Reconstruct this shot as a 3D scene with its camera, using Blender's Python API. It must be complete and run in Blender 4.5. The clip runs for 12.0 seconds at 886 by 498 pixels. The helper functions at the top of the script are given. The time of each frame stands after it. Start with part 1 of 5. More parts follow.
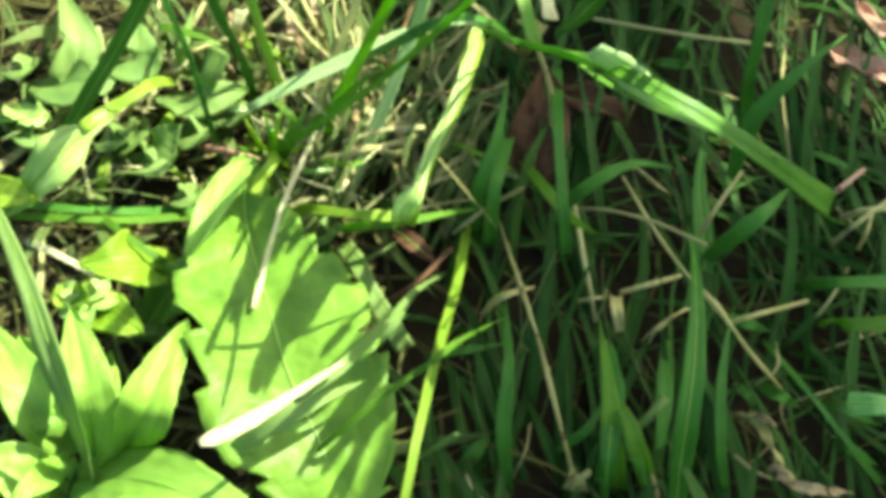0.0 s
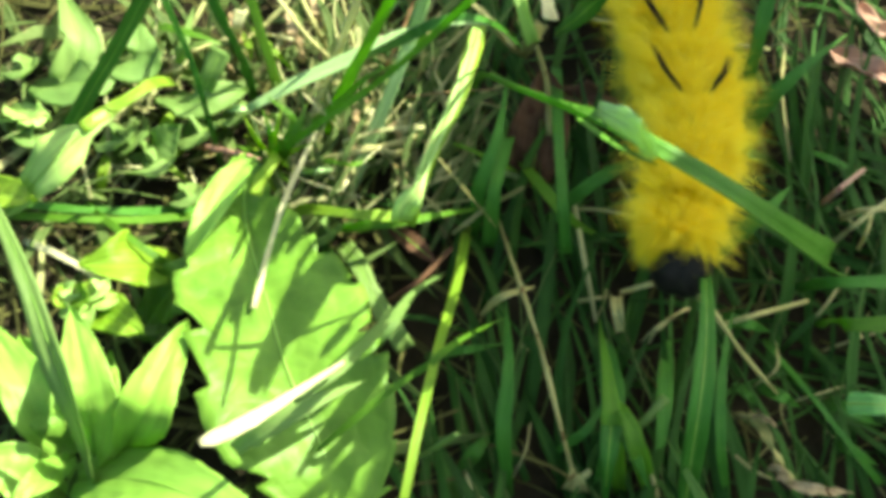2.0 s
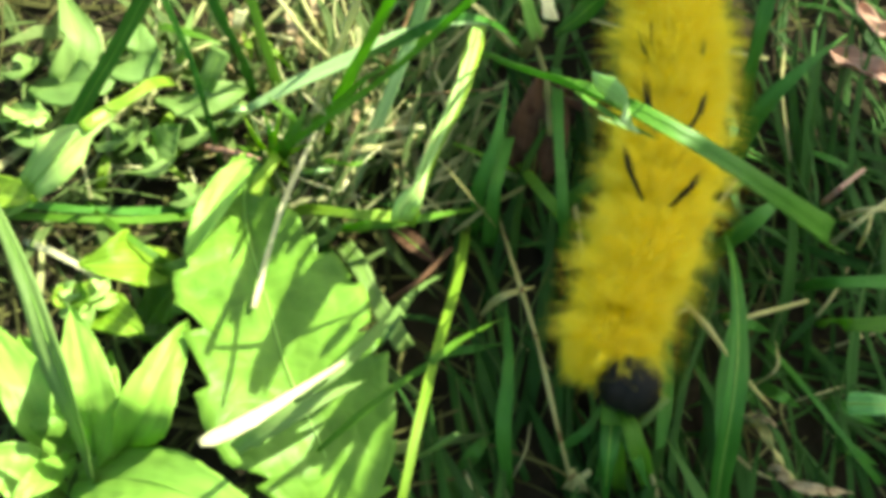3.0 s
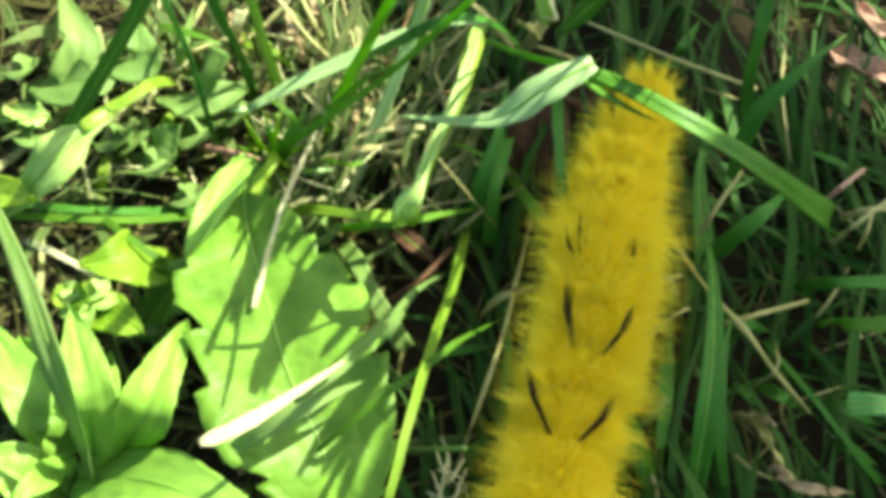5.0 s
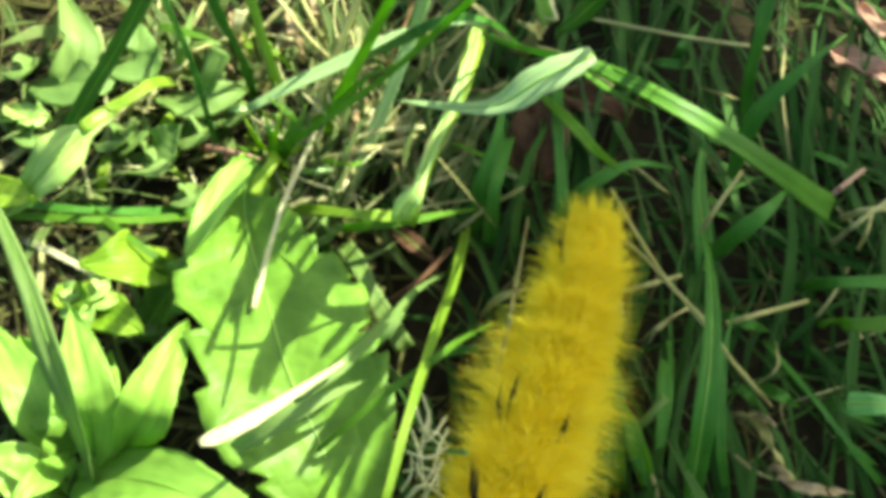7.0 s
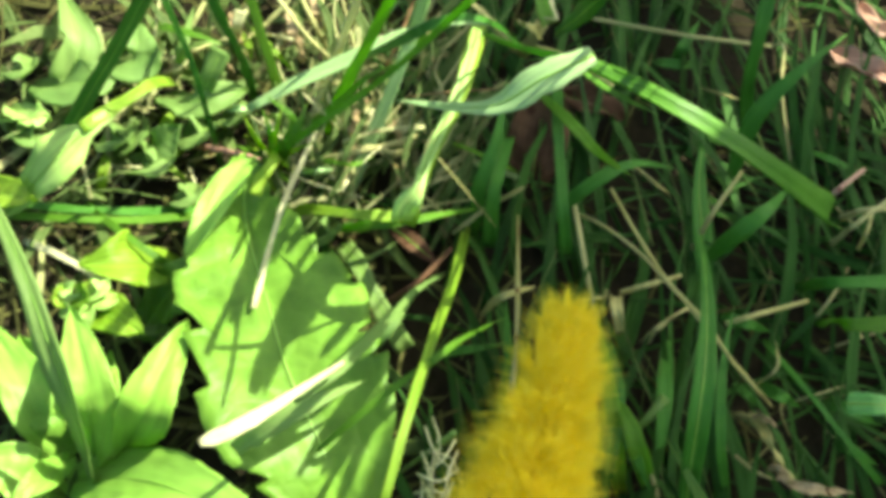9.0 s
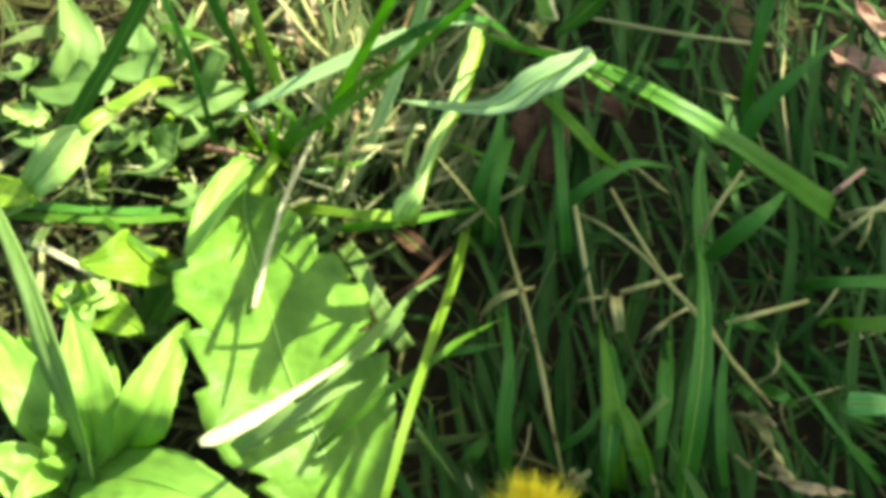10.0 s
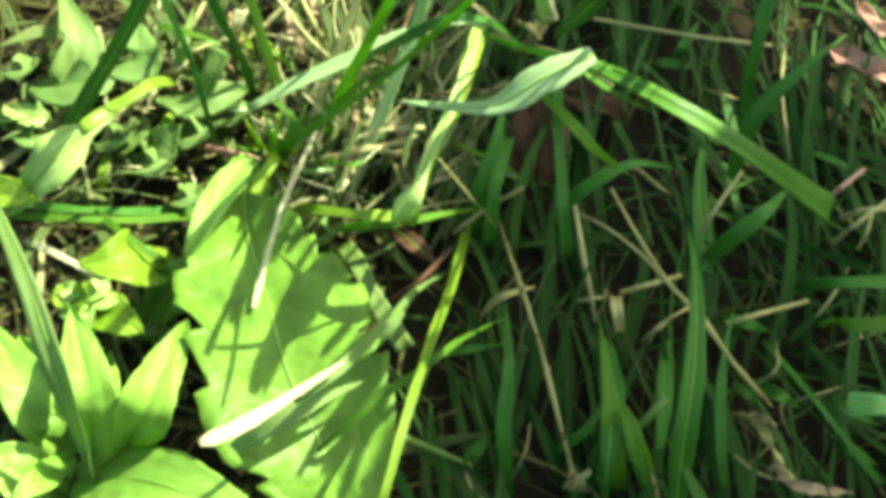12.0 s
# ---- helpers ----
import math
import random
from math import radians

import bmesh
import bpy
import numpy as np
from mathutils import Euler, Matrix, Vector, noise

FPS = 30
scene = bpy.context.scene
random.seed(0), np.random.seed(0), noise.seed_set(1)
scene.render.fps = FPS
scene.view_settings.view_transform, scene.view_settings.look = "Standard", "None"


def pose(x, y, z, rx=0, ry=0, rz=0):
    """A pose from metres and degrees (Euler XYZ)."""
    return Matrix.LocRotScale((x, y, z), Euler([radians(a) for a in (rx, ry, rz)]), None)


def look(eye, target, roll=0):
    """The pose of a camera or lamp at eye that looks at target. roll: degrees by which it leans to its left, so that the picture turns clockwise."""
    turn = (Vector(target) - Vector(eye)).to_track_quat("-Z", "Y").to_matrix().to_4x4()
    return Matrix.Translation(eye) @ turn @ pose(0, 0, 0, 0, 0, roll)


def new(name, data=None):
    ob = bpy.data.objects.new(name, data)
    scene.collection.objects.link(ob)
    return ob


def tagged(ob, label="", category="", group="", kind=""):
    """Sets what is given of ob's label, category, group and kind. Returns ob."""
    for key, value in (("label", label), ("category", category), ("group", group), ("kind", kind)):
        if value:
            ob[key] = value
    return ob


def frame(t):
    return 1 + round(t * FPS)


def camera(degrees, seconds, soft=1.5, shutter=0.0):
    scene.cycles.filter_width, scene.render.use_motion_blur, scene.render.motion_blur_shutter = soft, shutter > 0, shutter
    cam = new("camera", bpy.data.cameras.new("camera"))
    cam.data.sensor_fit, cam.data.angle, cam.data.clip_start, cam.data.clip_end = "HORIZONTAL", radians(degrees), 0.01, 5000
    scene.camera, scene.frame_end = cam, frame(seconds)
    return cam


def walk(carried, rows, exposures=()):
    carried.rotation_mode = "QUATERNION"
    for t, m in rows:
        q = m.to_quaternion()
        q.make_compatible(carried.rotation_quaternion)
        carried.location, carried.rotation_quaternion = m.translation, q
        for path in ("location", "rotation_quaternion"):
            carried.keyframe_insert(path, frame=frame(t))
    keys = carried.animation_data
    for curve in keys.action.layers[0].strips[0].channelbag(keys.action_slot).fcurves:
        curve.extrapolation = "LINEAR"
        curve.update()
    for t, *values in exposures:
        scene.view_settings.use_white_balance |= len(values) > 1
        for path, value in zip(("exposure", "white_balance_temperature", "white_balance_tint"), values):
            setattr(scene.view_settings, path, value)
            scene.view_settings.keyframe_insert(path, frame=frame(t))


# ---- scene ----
# ---- camera ----
MM = 0.001
cam = camera(38, 12.0, soft=4.8, shutter=0.5)
EYE, AIM = (0.0, -0.0615, 0.1064), (0.0, 0.0, 0.008)
walk(cam, [(0.0, look(EYE, AIM)), (12.0, look(EYE, AIM))], exposures=[(0.0, 1.63, 7150, -8), (1.5, 1.64, 7150, -8), (3.0, 1.62, 7150, -8), (5.0, 1.51, 7150, -8), (12.0, 1.53, 7150, -8)])

# ---- world and sun ----
SUN_AZIMUTH, SUN_HEIGHT = radians(62), radians(49)   # azimuth from north (+y) to east (+x)
world = bpy.data.worlds.new("sky")
scene.world = world
world.use_nodes = True
sky = world.node_tree.nodes.new("ShaderNodeTexSky")
sky.sky_type, sky.sun_disc = "NISHITA", False
sky.dust_density, sky.ozone_density = 3.0, 0.4
sky.sun_elevation, sky.sun_rotation = SUN_HEIGHT, SUN_AZIMUTH
backdrop = world.node_tree.nodes["Background"]
backdrop.inputs["Strength"].default_value = 0.11
world.node_tree.links.new(sky.outputs[0], backdrop.inputs["Color"])
to_sun = Vector((math.sin(SUN_AZIMUTH) * math.cos(SUN_HEIGHT), math.cos(SUN_AZIMUTH) * math.cos(SUN_HEIGHT), math.sin(SUN_HEIGHT)))
sun_data = bpy.data.lights.new("sun", "SUN")
sun_data.energy, sun_data.angle, sun_data.color = 5.0, radians(0.45), (1.0, 0.95, 0.86)
sun = new("sun", sun_data)
sun.matrix_world = look(to_sun * 3, (0, 0, 0))


# ---- materials ----
def nodes_of(name, rough=0.5, spec=0.4):
    m = bpy.data.materials.new(name)
    m.use_nodes = True
    t = m.node_tree
    b = t.nodes["Principled BSDF"]
    b.inputs["Roughness"].default_value = rough
    b.inputs["Specular IOR Level"].default_value = spec
    return m, t, b


def mapped(t, coord, scale):
    c = t.nodes.new("ShaderNodeTexCoord")
    p = t.nodes.new("ShaderNodeMapping")
    p.inputs["Scale"].default_value = scale
    t.links.new(c.outputs[coord], p.inputs["Vector"])
    return p.outputs[0]


def noise_of(t, vec, scale, detail=3.0, rough=0.55):
    n = t.nodes.new("ShaderNodeTexNoise")
    n.inputs["Scale"].default_value, n.inputs["Detail"].default_value, n.inputs["Roughness"].default_value = scale, detail, rough
    t.links.new(vec, n.inputs["Vector"])
    return n.outputs["Fac"]


def ramp_of(t, fac, *stops):
    r = t.nodes.new("ShaderNodeValToRGB")
    while len(r.color_ramp.elements) < len(stops):
        r.color_ramp.elements.new(0.5)
    for e, (at, colour) in zip(r.color_ramp.elements, stops):
        e.position, e.color = at, (*colour, 1)
    t.links.new(fac, r.inputs["Fac"])
    return r.outputs["Color"]


def mixed(t, fac, a, b, how="MIX"):
    n = t.nodes.new("ShaderNodeMix")
    n.data_type, n.blend_type = "RGBA", how
    for value, socket in ((fac, n.inputs[0]), (a, n.inputs[6]), (b, n.inputs[7])):
        if isinstance(value, (int, float)):
            socket.default_value = value
        elif isinstance(value, tuple):
            socket.default_value = (*value, 1)
        else:
            t.links.new(value, socket)
    return n.outputs[2]


def bumped(t, b, height, strength, distance):
    n = t.nodes.new("ShaderNodeBump")
    n.inputs["Strength"].default_value, n.inputs["Distance"].default_value = strength, distance
    t.links.new(height, n.inputs["Height"])
    t.links.new(n.outputs[0], b.inputs["Normal"])
    return n.outputs[0]


def leafy(name, dark, light, through_light=0.4, rough=0.45, veins=26.0, spot=None, island=False, spec=0.4, net=0.0):
    """A thin leaf: long veins, mottling, and light that passes through it."""
    m, t, b = nodes_of(name, rough, spec)
    info = t.nodes.new("ShaderNodeNewGeometry") if island else t.nodes.new("ShaderNodeObjectInfo")
    chance = info.outputs["Random Per Island" if island else "Random"]
    mottle = noise_of(t, mapped(t, "Object", (1, 1, 1)), 260.0, 4.0)
    add = t.nodes.new("ShaderNodeMath")
    add.operation = "MULTIPLY_ADD"
    t.links.new(chance, add.inputs[0])
    add.inputs[1].default_value = 0.45
    t.links.new(mottle, add.inputs[2])
    colour = ramp_of(t, add.outputs[0], (0.3, dark), (0.95, light))
    stripes = noise_of(t, mapped(t, "UV", (veins, 1.2, 1)), 1.0, 2.0)
    colour = mixed(t, 0.55, colour, ramp_of(t, stripes, (0.3, (0.55, 0.55, 0.5)), (0.7, (1.25, 1.25, 1.2))), "MULTIPLY")
    if spot:
        blot = noise_of(t, mapped(t, "Object", (1, 1, 1)), 620.0, 3.0)
        colour = mixed(t, ramp_of(t, blot, (0.62, (0, 0, 0)), (0.7, (1, 1, 1))), colour, spot)
    relief = stripes
    if net:
        mesh = t.nodes.new("ShaderNodeTexVoronoi")
        mesh.feature = "DISTANCE_TO_EDGE"
        mesh.inputs["Scale"].default_value = net
        t.links.new(mapped(t, "Object", (1, 1, 1)), mesh.inputs["Vector"])
        relief = ramp_of(t, mesh.outputs["Distance"], (0.0, (0, 0, 0)), (0.35, (1, 1, 1)))
        colour = mixed(t, 0.4, colour, ramp_of(t, mesh.outputs["Distance"], (0.0, (1.2, 1.15, 1.2)), (0.14, (0.95, 0.95, 0.95)), (0.5, (0.85, 0.88, 0.85))), "MULTIPLY")
    t.links.new(colour, b.inputs["Base Color"])
    normal = bumped(t, b, relief, 0.4 if net else 0.5, 0.0002)
    glow = t.nodes.new("ShaderNodeBsdfTranslucent")
    t.links.new(mixed(t, 1.0, colour, (1.25, 1.3, 0.6), "MULTIPLY"), glow.inputs["Color"])
    t.links.new(normal, glow.inputs["Normal"])
    mix = t.nodes.new("ShaderNodeMixShader")
    mix.inputs[0].default_value = through_light
    t.links.new(b.outputs[0], mix.inputs[1])
    t.links.new(glow.outputs[0], mix.inputs[2])
    t.links.new(mix.outputs[0], t.nodes["Material Output"].inputs["Surface"])
    return m


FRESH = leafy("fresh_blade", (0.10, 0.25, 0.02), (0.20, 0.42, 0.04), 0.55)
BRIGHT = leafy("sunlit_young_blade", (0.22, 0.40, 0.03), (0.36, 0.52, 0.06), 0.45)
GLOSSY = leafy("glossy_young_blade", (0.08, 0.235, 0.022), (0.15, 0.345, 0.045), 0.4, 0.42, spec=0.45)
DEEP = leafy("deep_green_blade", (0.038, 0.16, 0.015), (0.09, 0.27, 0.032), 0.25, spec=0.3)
GREY = leafy("grey_green_blade", (0.155, 0.29, 0.07), (0.27, 0.41, 0.12), 0.42, 0.45, spec=0.3)
MINT = leafy("pale_mint_blade", (0.34, 0.53, 0.23), (0.48, 0.65, 0.33), 0.35, 0.45, 9.0)
CREAM = leafy("creamy_young_leaf", (0.31, 0.50, 0.11), (0.47, 0.66, 0.21), 0.35, 0.45, 7.0)
TWIG = leafy("brown_wiry_stalk", (0.16, 0.09, 0.04), (0.36, 0.24, 0.12), 0.1, 0.7, 20.0, spec=0.15)
LUSH = leafy("lush_blade", (0.15, 0.36, 0.025), (0.27, 0.50, 0.05), 0.5)
PALE = leafy("pale_dry_blade", (0.56, 0.54, 0.28), (0.80, 0.77, 0.50), 0.25, 0.55, spec=0.2)
STRAW = leafy("dead_straw", (0.33, 0.30, 0.10), (0.56, 0.54, 0.26), 0.15, 0.65, 30.0, (0.18, 0.11, 0.04), spec=0.15)
HAY = leafy("yellow_straw", (0.42, 0.38, 0.12), (0.66, 0.62, 0.27), 0.15, 0.6, 30.0, (0.24, 0.16, 0.06), spec=0.15)
BROWN = leafy("brown_dead_leaf", (0.07, 0.04, 0.02), (0.16, 0.085, 0.05), 0.15, 0.75, 18.0, (0.06, 0.025, 0.012), spec=0.15)
ROSY = leafy("rosy_dead_leaf", (0.40, 0.20, 0.14), (0.66, 0.42, 0.32), 0.2, 0.6, 12.0, (0.2, 0.08, 0.05))
HERB = leafy("herb_leaf", (0.17, 0.36, 0.035), (0.27, 0.48, 0.07), 0.35, 0.5, 5.0, spec=0.3)
JADE = leafy("jade_blade", (0.16, 0.41, 0.09), (0.22, 0.50, 0.14), 0.4, 0.4, 9.0)
TAN = leafy("tan_dead_leaf", (0.36, 0.25, 0.125), (0.60, 0.45, 0.26), 0.15, 0.7, 18.0, (0.12, 0.07, 0.03), spec=0.15)
PALE_HERB = leafy("pale_herb_leaf", (0.20, 0.41, 0.055), (0.31, 0.535, 0.095), 0.35, 0.5, 5.0)
DANDELION = leafy("dandelion_leaf", (0.056, 0.140, 0.010), (0.155, 0.295, 0.040), 0.12, 0.42, 6.0, spec=0.2, net=520.0)
RIB = leafy("leaf_midrib", (0.20, 0.40, 0.05), (0.30, 0.50, 0.10), 0.3, 0.45, 5.0)
# for the added unseen plant; lets green light through to fill its shade
SHADE_LEAF = leafy("unseen_shade_leaf", (0.12, 0.22, 0.03), (0.18, 0.30, 0.05), 0.5, 0.45, 8.0)
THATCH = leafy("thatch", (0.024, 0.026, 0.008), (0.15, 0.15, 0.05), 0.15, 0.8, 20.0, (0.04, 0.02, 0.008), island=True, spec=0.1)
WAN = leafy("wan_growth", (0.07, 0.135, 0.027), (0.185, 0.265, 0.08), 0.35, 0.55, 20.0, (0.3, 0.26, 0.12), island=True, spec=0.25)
# shade is partly put into these darker greens, used only on the shaded side
SHADED_UNDERGROWTH = leafy("undergrowth", (0.021, 0.072, 0.011), (0.06, 0.168, 0.023), 0.35, 0.55, 20.0, island=True, spec=0.25)
DRY = leafy("dry_grass", (0.18, 0.21, 0.06), (0.52, 0.52, 0.26), 0.25, 0.6, 20.0, (0.2, 0.14, 0.06), island=True, spec=0.2)
LAWN = leafy("lawn", (0.06, 0.16, 0.02), (0.18, 0.33, 0.06), 0.35, 0.5, 20.0, island=True)


def soil_material():
    m, t, b = nodes_of("soil", 0.95, 0.08)
    v = mapped(t, "Object", (1, 1, 1))
    fine, broad = noise_of(t, v, 900.0, 6.0, 0.7), noise_of(t, v, 70.0, 3.0)
    colour = ramp_of(t, fine, (0.3, (0.014, 0.0115, 0.007)), (0.75, (0.062, 0.051, 0.029)))
    colour = mixed(t, broad, colour, (0.033, 0.028, 0.015))
    far = t.nodes.new("ShaderNodeVectorMath")
    far.operation = "LENGTH"
    t.links.new(v, far.inputs[0])
    meadow = ramp_of(t, noise_of(t, v, 3.0, 6.0, 0.7), (0.35, (0.03, 0.07, 0.012)), (0.7, (0.09, 0.14, 0.03)))
    t.links.new(mixed(t, ramp_of(t, far.outputs["Value"], (0.30, (0, 0, 0)), (0.55, (1, 1, 1))), colour, meadow), b.inputs["Base Color"])
    bumped(t, b, fine, 0.8, 0.001)
    return m


def hair_material(name, root, tip):
    m, t, b = nodes_of(name, 0.55, 0.25)
    g = t.nodes.new("ShaderNodeNewGeometry")
    colour = ramp_of(t, g.outputs["Random Per Island"], (0.0, root), (1.0, tip))
    t.links.new(colour, b.inputs["Base Color"])
    glow = t.nodes.new("ShaderNodeBsdfTranslucent")
    t.links.new(colour, glow.inputs["Color"])
    mix = t.nodes.new("ShaderNodeMixShader")
    mix.inputs[0].default_value = 0.5
    t.links.new(b.outputs[0], mix.inputs[1])
    t.links.new(glow.outputs[0], mix.inputs[2])
    t.links.new(mix.outputs[0], t.nodes["Material Output"].inputs["Surface"])
    return m


def skin_material(name, low, high, rough, spec=0.4):
    m, t, b = nodes_of(name, rough, spec)
    grain = noise_of(t, mapped(t, "Object", (1, 1, 1)), 900.0, 4.0)
    t.links.new(ramp_of(t, grain, (0.3, low), (0.7, high)), b.inputs["Base Color"])
    bumped(t, b, grain, 0.4, 0.0003)
    return m


SOIL = soil_material()
YELLOW_HAIR = hair_material("yellow_hair", (0.94, 0.785, 0.03), (0.98, 0.90, 0.14))
BLACK_HAIR = hair_material("black_hair", (0.012, 0.010, 0.008), (0.03, 0.025, 0.02))
SKIN = skin_material("yellow_skin", (0.74, 0.60, 0.025), (0.90, 0.76, 0.07), 0.6)
HEAD = skin_material("black_head_shell", (0.006, 0.006, 0.005), (0.02, 0.017, 0.014), 0.5, 0.12)


# ---- mesh helpers ----
def spline(points, n):
    """n + 1 places along a smooth curve through the points."""
    p = [Vector(q) for q in points]
    p = [p[0] * 2 - p[1], *p, p[-1] * 2 - p[-2]]
    out = []
    for k in range(n + 1):
        u = k / n * (len(p) - 3)
        i = min(int(u), len(p) - 4)
        f = u - i
        a, b, c, d = p[i:i + 4]
        out.append(0.5 * ((2 * b) + (c - a) * f + (2 * a - 5 * b + 4 * c - d) * f * f + (3 * b - a - 3 * c + d) * f ** 3))
    return out


def part(name, bm, material, parent=None, label="", smooth=True):
    me = bpy.data.meshes.new(name)
    bm.to_mesh(me)
    bm.free()
    me.materials.append(material)
    if smooth:
        me.shade_smooth()
    ob = new(name, me)
    if parent:
        ob.parent = parent
    if label:
        ob["label"] = label
    return ob


FACING = Vector((0, -0.1, 0.995))
SUNWARD = Vector((0.34, -0.13, 0.93))   # leaves that have turned towards the sun
SHAPES = {
    "blade": lambda u: (0.55 + 0.45 * min(1, u * 4)) * min(1, ((1 - u) * 1.9) ** 0.8),      # tapers to a point
    "band": lambda u: 0.9 + 0.1 * math.sin(u * 9),                                            # even, cut ends
    "lance": lambda u: 0.22 + 0.78 * math.sin(math.pi * min(1, u ** 0.8 * 1.02)) ** 0.9 if u < 0.97 else 0.08,
    "strap": lambda u: (0.58 + 0.42 * min(1, max(0, (u - 0.42) / 0.12)) + 0.95 * min(1, max(0, (u - 0.74) / 0.2))) * (1 if u < 0.97 else 0.9),   # narrow below, broad and blunt above
    "paddle": lambda u: 0.12 + 0.88 * math.sin(math.pi * u / 0.66) ** 0.8 if u < 0.58 else max(0.12, 0.40 - 0.25 * (u - 0.58) / 0.42),
    "swell": lambda u: 0.45 + 0.2 * math.sin(u * 7) + 0.5 * max(0, u - 0.72) * 2.6,           # sheath that widens at its end
    "lath": lambda u: 0.16 + 0.84 * min(1, max(0, (u - 0.42) / 0.12)) if u < 0.9 else 1.0 - 6 * (u - 0.9),       # narrow below, broad, short point
    "taper": lambda u: min(1.0, 0.45 + 4.5 * u) * (1.0 if u < 0.55 else 1.0 - 0.78 * (u - 0.55) / 0.45),       # rounded foot, long narrow tip
    "bulb": lambda u: 0.42 + 0.58 * min(1, max(0, (u - 0.66) / 0.2)) ** 1.2 if u < 0.95 else 0.8,              # slim above, swollen at its foot
    "stem": lambda u: 1.0 - 0.35 * u,
}


def ribbon(bm, points, width, shape="blade", roll=0.0, keel=0.22, along=14, thick=0.12, wavy=0.0, twist=0.0, face=None):
    """A blade along the points (mm): a keeled strip with thickness."""
    path = spline(points, along)
    uv = bm.loops.layers.uv.verify()
    rows, run, phase = [], 0.0, points[0][0] * 1.7 + points[0][1]
    for k, c in enumerate(path):
        tangent = (path[min(k + 1, along)] - path[max(k - 1, 0)]).normalized()
        aim = face or (FACING + Vector((0, -2.0, 0)) * max(0, abs(tangent.z) - 0.55)).normalized()
        side = tangent.cross(Matrix.Rotation(radians(roll + twist * k / along), 3, tangent) @ aim).normalized()
        up = side.cross(tangent).normalized()
        run += (c - path[max(k - 1, 0)]).length
        w = width * max(0.03, SHAPES[shape](k / along)) / 2
        ring = []
        for j, lift in ((-1, 0.0), (-0.5, 0.6), (0, 1.0), (0.5, 0.6), (1, 0.0)):
            ripple = wavy * width * 0.12 * math.sin(k * 1.3 + j * 2 + phase)
            edge = 1 + (0.05 * math.sin(k * 2.1 + j + phase) if abs(j) == 1 else 0)
            ring.append((c + side * (j * w * edge) + up * (-keel * w * lift + ripple), (j + 1) / 2, run / 10))
        rows.append((ring, up, w))
    top = [[bm.verts.new(p * MM) for p, _, _ in ring] for ring, _, _ in rows]
    low = [[bm.verts.new((p - up * min(thick, w * 0.5) * (1.0 if 0 < j < 4 else 0.3)) * MM) for j, (p, _, _) in enumerate(ring)] for ring, up, w in rows]

    def quad(vs, coords):
        f = bm.faces.new(vs)
        for loop, co in zip(f.loops, coords):
            loop[uv].uv = co

    at = [[(a, b) for _, a, b in ring] for ring, _, _ in rows]
    for k in range(along):
        for j in range(4):
            quad((top[k][j], top[k][j + 1], top[k + 1][j + 1], top[k + 1][j]), (at[k][j], at[k][j + 1], at[k + 1][j + 1], at[k + 1][j]))
            quad((low[k][j + 1], low[k][j], low[k + 1][j], low[k + 1][j + 1]), (at[k][j + 1], at[k][j], at[k + 1][j], at[k + 1][j + 1]))
        for j in (0, 4):
            vs = (top[k][j], top[k + 1][j], low[k + 1][j], low[k][j])
            quad(vs if j == 0 else vs[::-1], [at[k][j]] * 4)
    for k in (0, along):
        for j in range(4):
            vs = (top[k][j + 1], top[k][j], low[k][j], low[k][j + 1])
            quad(vs if k == 0 else vs[::-1], [at[k][j]] * 4)
    return [ring[2][0] for ring, _, _ in rows]


def tube(bm, points, r0, r1, along=12, sides=6, knots=()):
    """A round stalk along the points (mm), with swollen knots."""
    path = spline(points, along)
    uv = bm.loops.layers.uv.verify()
    rings = []
    for k, c in enumerate(path):
        tangent = (path[min(k + 1, along)] - path[max(k - 1, 0)]).normalized()
        side = tangent.cross(FACING).normalized()
        up = side.cross(tangent)
        u = k / along
        r = r0 + (r1 - r0) * u
        r *= 1 + sum(0.7 * math.exp(-((u - q) * along * 1.1) ** 2) for q in knots) + 0.08 * math.sin(k * 2.7 + points[0][0])
        rings.append([bm.verts.new((c + side * (r * math.cos(a)) + up * (r * math.sin(a))) * MM) for a in (math.tau * i / sides for i in range(sides))])
    for k in range(along):
        for i in range(sides):
            f = bm.faces.new((rings[k][i], rings[k + 1][i], rings[k + 1][(i + 1) % sides], rings[k][(i + 1) % sides]))
            for loop, co in zip(f.loops, ((i / sides, k), (i / sides, k + 1), ((i + 1) / sides, k + 1), ((i + 1) / sides, k))):
                loop[uv].uv = (co[0], co[1] * 0.3)
    bm.faces.new(rings[0])
    bm.faces.new(rings[-1][::-1])


